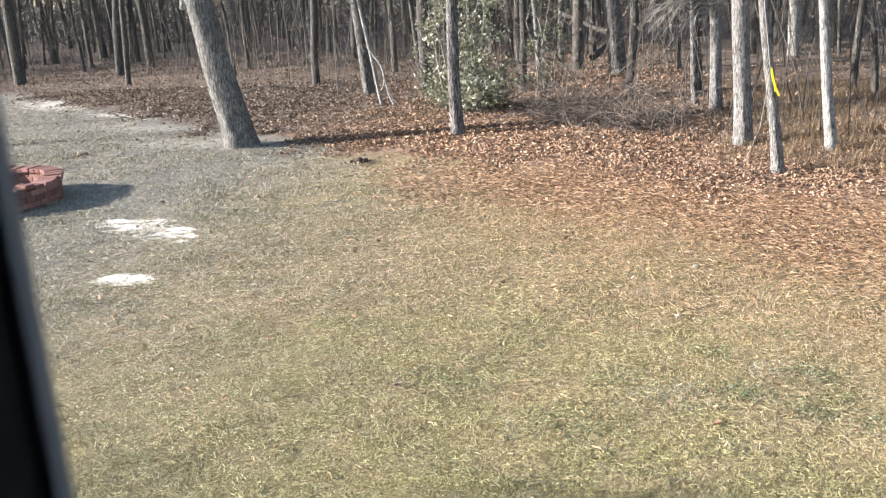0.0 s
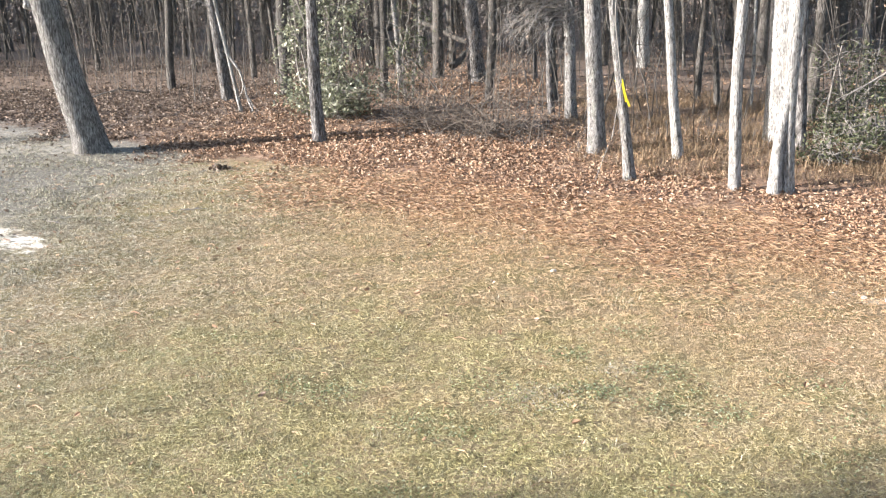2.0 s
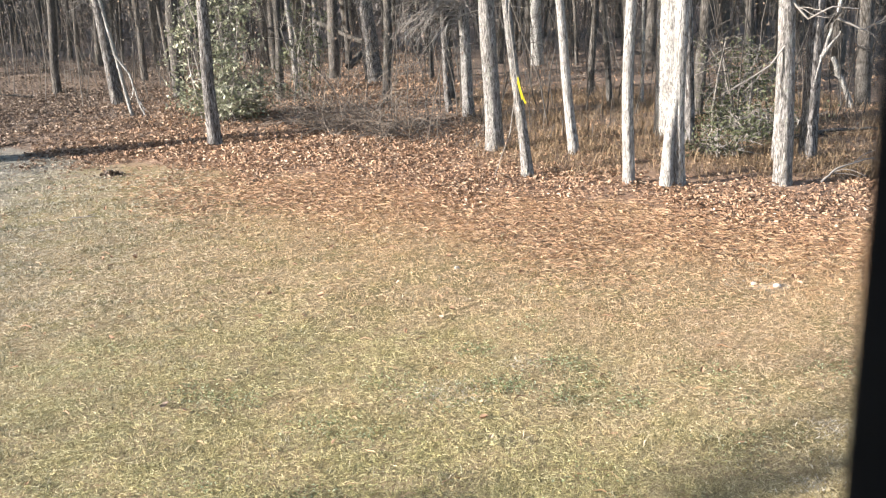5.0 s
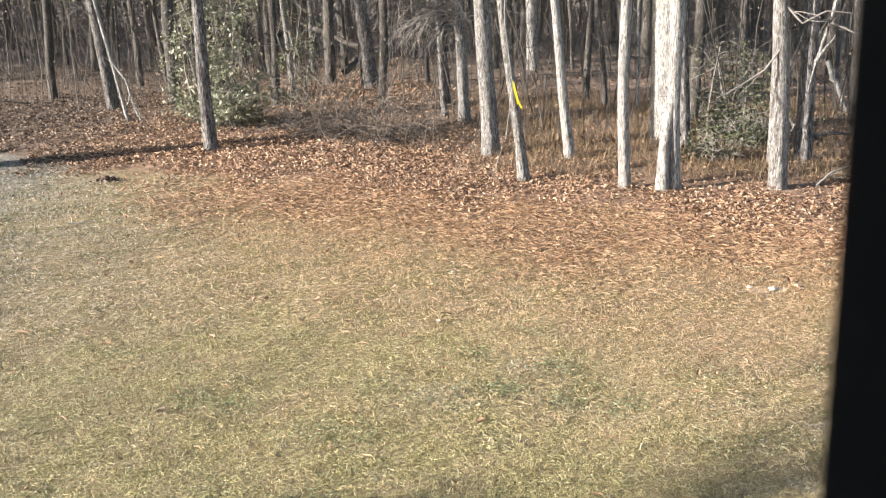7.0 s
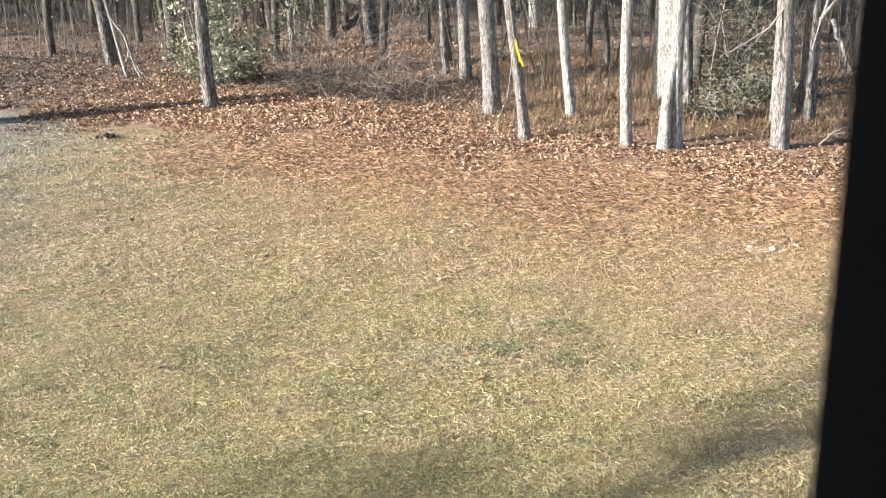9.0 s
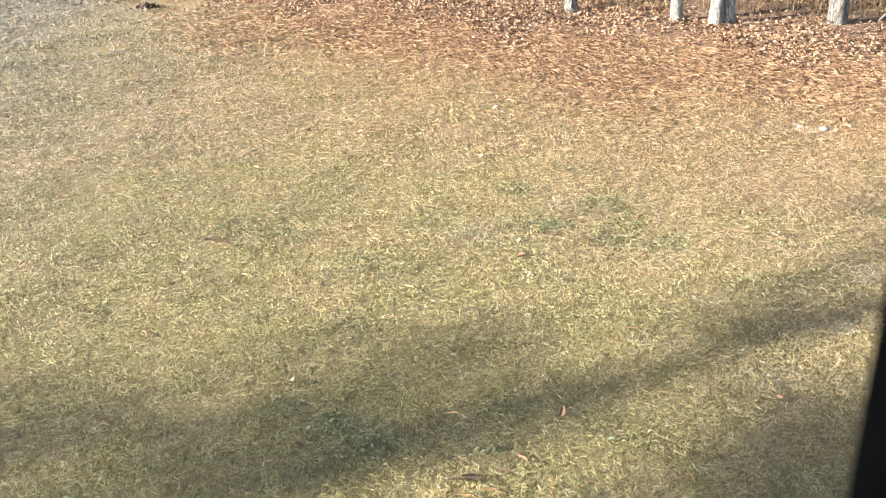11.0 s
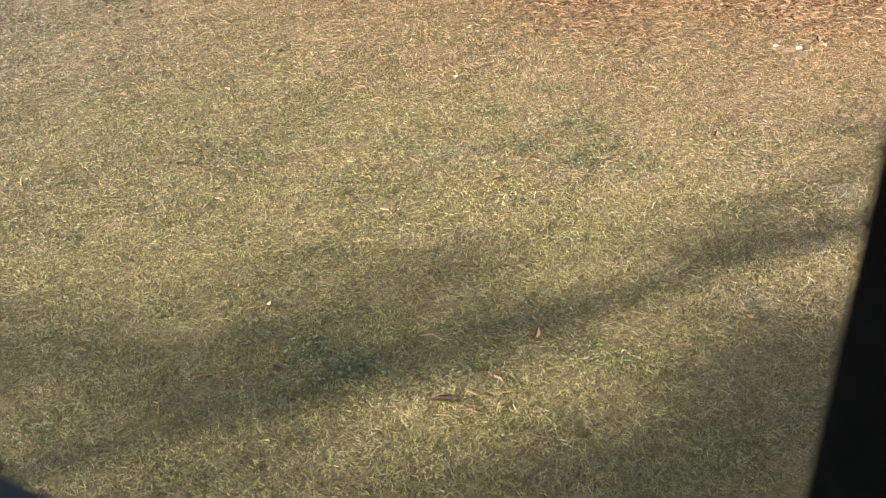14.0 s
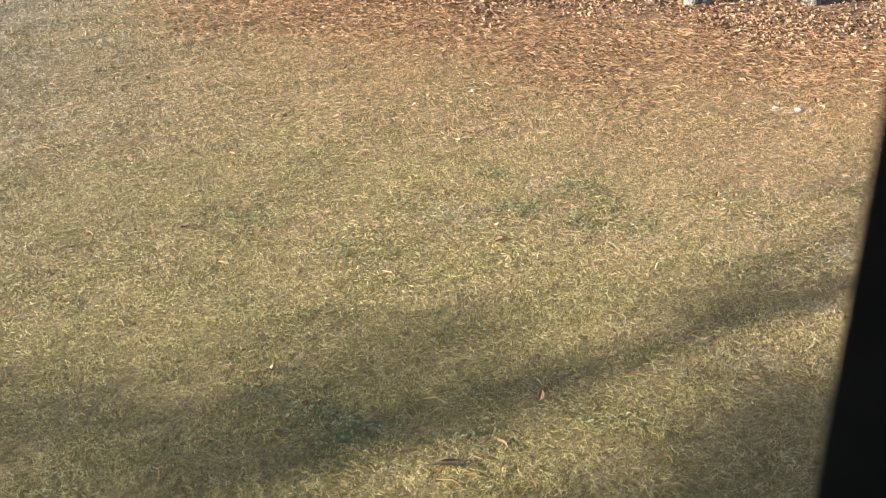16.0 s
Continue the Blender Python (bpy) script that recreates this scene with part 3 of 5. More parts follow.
def build_litter():
    vs, fs, k = [], [], 0
    for count, y0, y1, outline in ((175000, 10.5, 20.0, LOBES), (115000, 20.0, 31.0, PLAIN), (45000, 31.0, 46.0, PLAIN)):
        x, y = scatter(count, y0, y1, 0.05)
        s = past(x, y) + 0.5 * np.sin(x * 1.7 + 1) + 0.4 * np.sin(x * 3.9) + 0.5 * blotch(x, y, 0.6)
        keep = smoothstep(-0.4, 1.7, s) * (1 - 0.25 * smoothstep(3.5, 9, s)) + 0.02 * smoothstep(-5, -1, s)
        keep *= np.clip(0.75 + 0.35 * patches(x, y), 0.25, 1) * (1 - 0.88 * smoothstep(1.6, 3.3, s) * smoothstep(-1.5, 1.5, x))
        ok = rng.uniform(0, 1, count) < keep
        x, y, s = x[ok], y[ok], s[ok]
        n = len(x)
        size = (0.057 + 0.0032 * np.clip(y - 14, 0, 10)) * rng.uniform(0.6, 1.4, n)
        z = ground_z(x, y) + rng.uniform(-0.006, 0.035, n) * smoothstep(-0.5, 1.0, s)
        v, f = flat_leaves(x, y, z, size, 0.33, outline)
        vs.append(v), fs.append(f + k)
        k += len(v)
    ob = new("leaf_litter", mesh_of("leaf_litter", np.concatenate(vs), np.concatenate(fs), M_LEAF))
    tagged(ob, "brown fallen oak leaves lying thick under the trees", "fallen leaves", kind="stuff")
    # stray leaves on the lawn
    x, y = (np.concatenate(v) for v in zip(scatter(45, 3.2, 8.0), scatter(330, 8.0, 14.0)))
    V, F = flat_leaves(x, y, ground_z(x, y) + 0.02, 0.06 * rng.uniform(0.5, 1.3, len(x)), 0.4)
    ob = new("stray_leaves", mesh_of("stray_leaves", V, F, M_LEAF))
    tagged(ob, "a few dry brown leaves strewn over the lawn", "fallen leaves", kind="stuff")


build_litter()


def build_needles():
    x, y = scatter(260000, 3.0, 17.0)
    s = past(x, y) + 0.6 * np.sin(x * 1.3) + 0.4 * np.sin(x * 3.1 + y)
    keep = np.exp(-((s + 0.9) / 1.1) ** 2) * smoothstep(-6.0, -1.0, x) + 0.006
    ok = rng.uniform(0, 1, len(x)) < keep
    x, y = x[ok], y[ok]
    n = len(x)
    turn = rng.normal(0.1, 0.75, n)
    ln, w = rng.uniform(0.08, 0.17, n), rng.uniform(0.0026, 0.0044, n)
    d = np.stack([np.cos(turn), np.sin(turn)], -1)
    e = np.stack([-np.sin(turn), np.cos(turn)], -1)
    z = ground_z(x, y)
    rows = []
    for a, h in ((-0.5, 0.008), (0.0, 0.02), (0.5, 0.007)):
        for b in (-0.5, 0.5):
            bow = e * (0.12 * (1 - 4 * a * a) * ln)[:, None]
            rows.append(np.concatenate([np.stack([x, y], -1) + d * (a * ln)[:, None] + e * (b * w)[:, None] + bow, (z + h + rng.uniform(0, 0.015, n))[:, None]], -1))
    V = np.stack(rows, 1).reshape(-1, 3)
    i = np.arange(n)[:, None] * 6
    F = np.concatenate([i + [0, 2, 3, 1], i + [2, 4, 5, 3]], 0)
    ob = new("pine_straw", mesh_of("pine_straw", V, F, M_NEEDLE))
    tagged(ob, "rust-brown fallen pine needles along the lawn's edge", "pine straw", kind="stuff")


build_needles()


# ---- trees ----
def wander(p0, d0, length, steps, bend, rise=0.0):
    p, d, out = np.array(p0, float), np.array(d0, float), []
    d /= np.linalg.norm(d)
    for _ in range(steps + 1):
        out.append(p.copy())
        d = d + rng.normal(0, bend, 3) + (0, 0, rise)
        d /= np.linalg.norm(d)
        p = p + d * length / steps
    return np.array(out)


def limb(soup, p0, d0, length, r, level, bend=0.16, rise=0.05, sides=5, kids=3):
    path = wander(p0, d0, length, 6, bend, rise)
    soup.tube(path, np.linspace(r, r * 0.25, len(path)), sides, cap=False)
    if level:
        for _ in range(kids):
            k = rng.integers(1, 6)
            d = (path[k + 1] - path[k]) / np.linalg.norm(path[k + 1] - path[k]) + rng.normal(0, 0.62, 3)
            limb(soup, path[k], d, length * rng.uniform(0.35, 0.6), r * 0.5, level - 1, bend * 1.2, rise, max(3, sides - 1), kids)


def trunk_path(x, y, lean, tall, wave=0.03, curve=0.0):
    z = np.concatenate([np.linspace(-0.06, 0.7, 10), np.linspace(0.85, 4.0, 22), np.linspace(4.6, tall, 14)])
    ph = rng.uniform(0, 6, 4)
    straight = np.where(z < 4, z, 4 + (z - 4) * 0.6)
    px = x + lean[0] * straight + wave * (np.sin(z * 0.9 + ph[0]) + 0.5 * np.sin(z * 2.3 + ph[1]) - math.sin(ph[0]) - 0.5 * math.sin(ph[1])) + curve * z * z
    py = y + lean[1] * straight + wave * (np.sin(z * 0.8 + ph[2]) - math.sin(ph[2]))
    return np.stack([px, py, z + float(ground_z(np.array(x), np.array(y)))], -1)


def tufts(centres, count, spread, size, slim=0.22):
    """Needle tufts as thin crossing blades round given places."""
    n = len(centres) * count
    c = np.repeat(centres, count, 0) + rng.normal(0, spread, (n, 3)) * (1, 1, 0.6)
    d = rng.normal(0, 1, (n, 3))
    d /= np.linalg.norm(d, axis=1)[:, None]
    s = np.cross(d, rng.normal(0, 1, (n, 3)))
    s /= np.linalg.norm(s, axis=1)[:, None]
    a, b = d * size, s * size * slim
    V = np.stack([c - a - b, c - a + b, c + a + b, c + a - b], 1).reshape(-1, 3)
    return V, np.arange(n * 4).reshape(-1, 4)


def build_tree(name, x, y, lean, d0, d1, tall, bark, label, crown="bare", flare=0.25, sides=22, wave=0.02, group="trees at the wood's edge"):
    """A tree with a ridged trunk; d0 and d1 are its thickness at the foot and at three metres."""
    root = new(name)
    root.location = (x, y, 0)
    tagged(root, label, "tree", group)
    path = trunk_path(0, 0, lean, tall, wave) + (0, 0, float(ground_z(np.array(x), np.array(y))) - float(ground_z(np.array(0.0), np.array(0.0))))
    z = path[:, 2]
    r = np.where(z < 3, d0 + (d1 - d0) * np.clip(z, 0, 3) / 3, d1 * (1 - 0.85 * (z - 3) / (tall - 3))) / 2
    s = Soup()
    s.tube(path, np.maximum(r, 0.012), sides, 0.13, flare)
    part("trunk", s.mesh("trunk", bark), root)
    s = Soup()
    lo = 0.5 if "pine" in crown else 0.42
    for k in range(9 if "pine" in crown else 8):
        i = int(np.searchsorted(z, tall * rng.uniform(lo, 0.8 if crown == "sparse pine" else 0.97)))
        i = min(i, len(z) - 2)
        ang = rng.uniform(0, 2 * math.pi)
        d = (math.cos(ang), math.sin(ang), rng.uniform(0.1, 0.9))
        limb(s, path[i], d, tall * rng.uniform(0.1, 0.24) * (0.5 if " " in crown else 1.0), max(r[i] * 0.45, 0.012), 2 if crown == "bare" else 1, 0.16, 0.06, kids=4 if " " in crown else 3)
    top = part("crown", s.mesh("crown", bark if d0 > 0.3 else M_TWIG), root, "bare winter limbs" if crown == "bare" else "limbs with green needle tufts")
    if "pine" in crown:
        ends = np.concatenate(s.v)
        ends = ends[rng.integers(0, len(ends), 90)]
        V, F = tufts(ends, {"sparse pine": 21, "thin pine": 3}.get(crown, 14), 0.45, 0.27)
        part("needles", mesh_of("needles", V, F, M_PINE), top, "green pine needles")
    return root


EDGE_TREES = [
    # name, x, y, lean, thickness at foot, at 3 m, height, bark, label, crown, flare
    ("leaning_oak", -8.82, 18.24, (-0.156, -0.076), 0.66, 0.52, 13, M_BARK_OAK, "thick leaning oak with ridged grey bark and a sawn stub", "bare", 0.3),
    ("pine_tree", -4.30, 18.83, (-0.008, -0.002), 0.27, 0.20, 13, M_BARK_PINE, "slim dark pine trunk standing in fallen leaves", "pine", 0.15),
    ("pine_tree", -8.62, 26.50, (-0.056, -0.018), 0.34, 0.30, 15, M_BARK_PINE, "dark straight pine trunk behind the wood's edge", "pine", 0.15),
    ("birch_sapling", -7.45, 23.88, (-0.148, -0.046), 0.10, 0.08, 7, M_BARK_PALE, "thin crooked pale sapling leaning over the leaves", "bare", 0.1),
    ("sapling", -3.98, 29.02, (-0.058, -0.008), 0.18, 0.15, 9, M_BARK_GREY, "slim grey sapling in the wood", "bare", 0.1),
    ("sapling", -4.12, 35.80, (-0.003, -0.000), 0.22, 0.19, 11, M_BARK_GREY, "slim grey trunk deep in the wood", "bare", 0.1),
    ("pine_tree", -1.67, 29.73, (-0.102, -0.006), 0.54, 0.46, 17, M_BARK_PINE, "stout dark pine trunk with flaking bark", "pine", 0.2),
    ("sapling", 0.44, 21.93, (-0.047, 0.001), 0.16, 0.13, 9, M_BARK_PINE, "slim brown tree with drooping bare twigs", "bare", 0.1),
    ("maple_tree", 0.86, 21.33, (-0.023, 0.001), 0.26, 0.21, 12, M_BARK_GREY, "straight grey trunk beside a drooping tree", "bare", 0.15),
    ("pine_tree", 1.14, 17.01, (-0.040, 0.003), 0.31, 0.26, 14, M_BARK_GREY, "grey pine trunk with rough scaly bark", "pine", 0.2),
    ("ribboned_tree", 1.48, 14.54, (-0.116, 0.012), 0.165, 0.115, 10, M_BARK_GREY, "leaning slim tree with a yellow ribbon tied on", "bare", 0.3),
    ("beech_tree", 3.77, 33.21, (-0.028, 0.003), 0.42, 0.36, 14, M_BARK_PALE, "pale trunk standing deep in the wood", "bare", 0.15),
    ("poplar_tree", 2.46, 16.22, (-0.076, 0.011), 0.18, 0.13, 12, M_BARK_PALE, "slender whitish trunk lit by the sun", "bare", 0.15),
    ("sapling", 4.30, 22.74, (-0.069, 0.013), 0.14, 0.11, 8, M_BARK_FAR, "thin dull sapling in the shade", "bare", 0.1),
    ("poplar_tree", 2.87, 13.61, (-0.002, 0.000), 0.17, 0.145, 12, M_BARK_PALE, "slender white trunk at the edge of the leaves", "bare", 0.1),
    ("sapling", 5.02, 22.49, (-0.010, 0.002), 0.08, 0.07, 7, M_BARK_PALE, "very thin whitish sapling", "bare", 0.1),
    ("oak_tree", 4.62, 17.95, (-0.012, 0.006), 0.66, 0.6, 16, M_BARK_PALE, "broad pale furrowed trunk in full sun", "bare", 0.2),
    ("oak_tree", 3.56, 13.42, (-0.004, 0.0), 0.15, 0.2, 12, M_BARK_PALE, "pale grey trunk on a split forked foot", "bare", 0.35),
    ("pine_tree", 4.55, 16.57, (-0.021, 0.006), 0.19, 0.15, 13, M_BARK_PINE, "dark pine trunk close behind a pale oak", "pine", 0.1),
    ("ash_tree", 4.94, 13.10, (-0.018, 0.007), 0.25, 0.21, 13, M_BARK_GREY, "ridged grey trunk with a bare low branch", "bare", 0.12),
    ("ash_tree", 5.54, 14.95, (-0.012, 0.004), 0.19, 0.15, 12, M_BARK_GREY, "grey trunk close behind a thicker one", "bare", 0.12),
    ("pine_tree", 6.07, 15.08, (0.011, -0.005), 0.27, 0.20, 14, M_BARK_PINE, "shaded dark trunk near a leaning dead limb", "pine", 0.15),
    ("pine_tree", -26.88, 35.24, (0.002, 0.002), 0.49, 0.43, 16, M_BARK_FAR, "dark trunk at the far edge of the clearing", "pine", 0.15),
    ("sapling", -20.46, 33.09, (0.037, 0.023), 0.21, 0.18, 9, M_BARK_FAR, "slim trunk at the far edge of the clearing", "bare", 0.1),
    ("maple_tree", -23.41, 37.29, (0.077, 0.049), 0.37, 0.31, 13, M_BARK_FAR, "grey trunk at the far edge of the clearing", "bare", 0.1),
]
TREES = [build_tree(*row) for row in EDGE_TREES]

stub = Soup()
stub.tube([(-0.42, -0.2, 2.78), (-0.62, -0.3, 2.86), (-0.76, -0.37, 2.9), (-0.8, -0.39, 2.91)], [0.12, 0.1, 0.095, 0.085], 12, 0.1)
part("branch_stub", stub.mesh("branch_stub", M_BARK_PALE), TREES[0], "pale sawn branch stub")

# second leg of the forked oak
leg = Soup()
bend = np.linspace(0, 1, 12)
leg.tube(np.stack([-0.2 + 0.13 * bend ** 2, -0.07 + 0.05 * bend, -0.05 + 1.4 * bend], -1), 0.085 - 0.01 * bend, 16, 0.13, 0.35)
part("forked_leg", leg.mesh("forked_leg", M_BARK_PALE), TREES[17], "second leg of the forked foot")

# unseen tall trees, added beyond the house to cast thin shade across the near lawn
def build_shade_tree(spot, z, lean, thick, tall, crowns):
    """A pine; spot: where the shade of its stem at height z falls. crowns: shade's middle, height, half width, half height, tufts."""
    cot = 1 / math.tan(radians(SUN_UP))
    def caster(px, py, pz):
        return np.array((px - run.x * pz * cot, py - run.y * pz * cot, pz))
    at = caster(*spot, z)
    foot = at - np.array((lean[0], lean[1], 1.0)) * z
    root = new("tall_tree")
    root.location = (foot[0], foot[1], 0)
    tagged(root, "unseen tall pine added to shade the near lawn", "tree", "trees beyond the house")
    h = np.linspace(-0.1, tall, 24)
    path = np.stack([lean[0] * h + 0.09 * np.sin(h * 0.8), lean[1] * h + 0.012 * (h - z) ** 2 * (h > z), h], -1)
    s = Soup()
    s.tube(path, thick / 2 * np.linspace(1.2, 0.45, 24), 14, 0.1, 0.2)
    part("trunk", s.mesh("trunk", M_BARK_PINE), root)
    for px, py, pz, wide, high, count in crowns:
        c = caster(px, py, pz) - (foot[0], foot[1], 0)
        s = Soup()
        k = int(np.argmin(np.abs(path[:, 2] - pz)))
        tips = []
        for _ in range(14):
            end = c + rng.normal(0, 0.5, 3) * (wide, wide, high)
            k2 = max(1, min(23, k + rng.integers(-2, 2)))
            q = np.linspace(path[k2], end, 6) + rng.normal(0, 0.05, (6, 3))
            s.tube(q, np.linspace(0.035, 0.01, 6), 5, cap=False)
            tips.append(end)
        top = part("crown", s.mesh("crown", M_BARK_PINE), root, "limbs with green needle tufts")
        clumps = c + rng.normal(0, 0.52, (count // 4, 3)) * (wide, wide, high)
        V, F = tufts(clumps, 4, 0.2, 0.17)
        part("needles", mesh_of("needles", V, F, M_PINE), top, "green pine needles")


rng = np.random.default_rng(142)
build_shade_tree((0.3, 4.3), 9.6, (-0.09, 0.46), 0.3, 12.0, [(5.4, 6.5, 11.2, 1.6, 1.0, 70)])
build_shade_tree((2.0, 2.7), 11.5, (0.01, 0.0), 0.3, 13.0, [(1.9, 2.75, 11.3, 1.4, 2.0, 640), (3.4, 3.8, 12.0, 1.5, 1.7, 520)])
build_shade_tree((-2.6, 3.9), 11.0, (0.0, 0.01), 0.16, 12.0, [(-2.6, 3.9, 11.0, 1.3, 1.1, 190)])


rng = np.random.default_rng(21)


def build_wood():
    """Trunks behind the edge: the nearer ones single trees sharing a few shapes, the rest one mass."""
    kinds = []
    for k in range(6):
        kinds.append(build_tree("woodland_tree", 60 + 3 * k, 70, (rng.normal(0, 0.03), rng.normal(0, 0.02)), 0.13 + 0.05 * k, 0.11 + 0.042 * k, 12 + k, M_BARK_FAR,
                                "dull grey-brown trunk among many in the shaded wood", "pine" if k % 2 else "bare", 0.12, 9, 0.04, "trees in the wood"))
    placed = [(r[1], r[2]) for r in EDGE_TREES]
    made, tries = 0, 0
    while made < 70 and tries < 6000:
        tries += 1
        y = rng.uniform(19, 46)
        x = y * rng.uniform(-0.95, 0.62)
        if past(x, y) < 9.0 or min(math.hypot(x - a, y - b) for a, b in placed) < 1.25:
            continue
        placed.append((x, y))
        copy_thing(kinds[made % 6], pose(x, y, 0, rng.normal(0, 1.2), rng.normal(0, 1.6), rng.uniform(0, 360)))
        made += 1
    # unseen pines added west of the clearing, to shade what lies behind the wood's edge
    high = build_tree("woodland_tree", -30.0, 14.7, (0.0, 0.0), 0.19, 0.17, 22, M_BARK_FAR, "unseen tall pine added to shade the wood", "pine", 0.12, 9, 0.04, "trees in the wood")
    copy_thing(high, pose(-31.0, 18.2, 0, 0, 0, 120))
    copy_thing(high, pose(-33.0, 25.8, 0, 0, 0, 40))
    s = Soup()
    for k in range(900):
        y = rng.uniform(40, 98)
        x = y * rng.uniform(-1.25, 0.8)
        # unseen trunks to go with the shading crowns added in the west
        if k >= 760:
            x, y = rng.uniform(-92, -44), rng.uniform(27, 50)
        elif past(x, y) < 14:
            continue
        d, tall = rng.choice([0.08, 0.11, 0.15, 0.22, 0.36]), rng.uniform(9, 16)
        lx, ly = rng.normal(0, 0.06, 2)
        zz = np.array([-0.1, 1.5, 4.0, 8.0, tall])
        s.tube(np.stack([x + lx * zz, y + ly * zz, zz], -1), d / 2 * np.array([1.15, 1.0, 0.9, 0.7, 0.2]), 6)
    trunks = s.mesh("far_woods", M_BARK_FAR)
    tagged(new("far_woods", trunks), "dense far woodland of dull bare trunks", "woods", kind="stuff")
    # crowns of the far wood
    n = 480
    y = rng.uniform(30, 95, n)
    x = y * rng.uniform(-1.3, 0.85, n)
    z = rng.uniform(4.4, 14, n) + 0.02 * np.abs(x)
    # more crowns over the western side, added out of view to shade the wood's floor
    m = 330
    y2, x2 = rng.uniform(21, 62, m), rng.uniform(-75, -6, m)
    ok = (past(x2, y2) > 6.0) & (0.961 * y2 - 0.276 * x2 > 25.5)
    x, y, z = np.append(x, x2[ok]), np.append(y, y2[ok]), np.append(z, rng.uniform(6.5, 15, m)[ok] + 0.03 * np.abs(x2[ok]))
    # and unseen ones west of the clearing, added for shade too
    x, y, z = np.append(x, rng.uniform(-92, -40, 40)), np.append(y, rng.uniform(26.5, 50, 40)), np.append(z, rng.uniform(5.5, 17, 40))
    V, F = tufts(np.stack([x, y, z], -1), 26, 1.1, 0.42)
    tagged(new("far_crowns", mesh_of("far_crowns", V, F, M_PINE)), "green pine crowns over the far woodland, some unseen and added for shade", "woods", kind="stuff")


build_wood()


def build_thicket():
    """Tangled leafless thicket that closes the wood far off."""
    n = 1100
    y = rng.uniform(62, 105, n)
    x = y * rng.uniform(-1.4, 0.9, n)
    V, F = tufts(np.stack([x, y, rng.uniform(0, 1, n) ** 1.5 * 7], -1), 34, 1.3, 0.8, 0.06)
    V[:, 2] = np.maximum(V[:, 2], 0.02)
    tagged(new("far_thicket", mesh_of("far_thicket", V, F, M_THICKET)), "dull tangled leafless thicket deep in the wood", "woods", kind="stuff")


build_thicket()


def build_undergrowth():
    """Thin stems and saplings that fill the wood between the trunks."""
    s = Soup()
    for k in range(1900):
        y = rng.uniform(17, 70) if k < 1700 else rng.uniform(24, 50)
        x = y * (rng.uniform(-1.0, 0.62) if k < 1700 else rng.uniform(-0.95, -0.2))
        if past(x, y) < 5.0 + rng.uniform(0, 3):
            continue
        tall = rng.uniform(1.5, 6)
        p = wander((x, y, -0.03), (rng.normal(0, 0.12), rng.normal(0, 0.1), 1), tall, 6, 0.11)
        r = rng.uniform(0.004, 0.02)
        s.tube(p, np.linspace(r, r * 0.4, 7), 3, cap=False)
        for _ in range(rng.integers(3, 8)):
            k = rng.integers(1, 6)
            s.tube(wander(p[k], rng.normal(0, 1, 3) + (0, 0, 0.4), tall * 0.3, 4, 0.25), np.linspace(r * 0.5, 0.003, 5), 3, cap=False)
    tagged(new("undergrowth", s.mesh("undergrowth", M_TWIG_DULL)), "thin bare stems and twigs filling the wood", "undergrowth", kind="stuff")


build_undergrowth()


def leaf_cloud(centres, spread, count, size):
    n = len(centres) * count
    c = np.repeat(centres, count, 0) + rng.normal(0, spread, (n, 3))
    u = rng.normal(0, 1, (n, 3))
    u /= np.linalg.norm(u, axis=1)[:, None]
    w = np.cross(u, rng.normal(0, 1, (n, 3)))
    w /= np.linalg.norm(w, axis=1)[:, None]
    sz = size * rng.uniform(0.6, 1.4, n)[:, None]
    u, w = u * sz, w * sz * 0.45
    V = np.stack([c - u, c + w, c + u, c - w], 1).reshape(-1, 3)
    V[:, 2] = np.maximum(V[:, 2], 0.04)
    return V, np.arange(n * 4).reshape(-1, 4)


def build_shrub(name, x, y, wide, tall, stems, count, leaf, material, label, low=0.1):
    root = new(name)
    root.location = (x, y, 0)
    tagged(root, label, "shrub")
    ends = []
    for _ in range(stems):
        ang = rng.uniform(0, 2 * math.pi)
        d = (math.cos(ang) * wide * 0.3 / tall, math.sin(ang) * wide * 0.3 / tall, 1)
        s = Soup()
        p = wander((rng.normal(0, 0.18), rng.normal(0, 0.18), -0.02), d, tall * rng.uniform(0.7, 1.05), 8, 0.09)
        s.tube(p, np.linspace(0.028, 0.008, 9), 6)
        for k in range(1, 9):
            for _ in range(3):
                q = wander(p[k], rng.normal(0, 1, 3) * (1, 1, 0.35), wide * rng.uniform(0.15, 0.42), 4, 0.25)
                s.tube(q, np.linspace(0.008, 0.003, 5), 3, cap=False)
                ends += [q[2], q[4], q[3]]
        part("stem", s.mesh("stem", M_TWIG), root, "pale crooked stem")
    ends = np.array(ends)
    ends = ends[(ends[:, 2] > low)]
    pick = ends[rng.integers(0, len(ends), count // 12)]
    V, F = leaf_cloud(pick, 0.1, 12, leaf)
    part("foliage", mesh_of("foliage", V, F, material), root, "small evergreen leaves")


build_shrub("holly_bush", -5.0, 22.7, 1.6, 3.6, 8, 3600, 0.05, M_HOLLY, "loose evergreen bush with olive leaves and pale stems")
build_shrub("holly_bush", -4.7, 22.3, 2.6, 1.3, 9, 3600, 0.05, M_HOLLY, "low spreading evergreen bush over fallen leaves")
build_shrub("evergreen_shrub", 5.7, 17.9, 2.1, 1.9, 8, 2400, 0.032, M_DARKLEAF, "dark straggling evergreen shrub between grey trunks")
build_shrub("evergreen_shrub", 5.9, 16.6, 1.8, 0.8, 8, 1600, 0.032, M_DARKLEAF, "low dark evergreen shrub in dry brush")
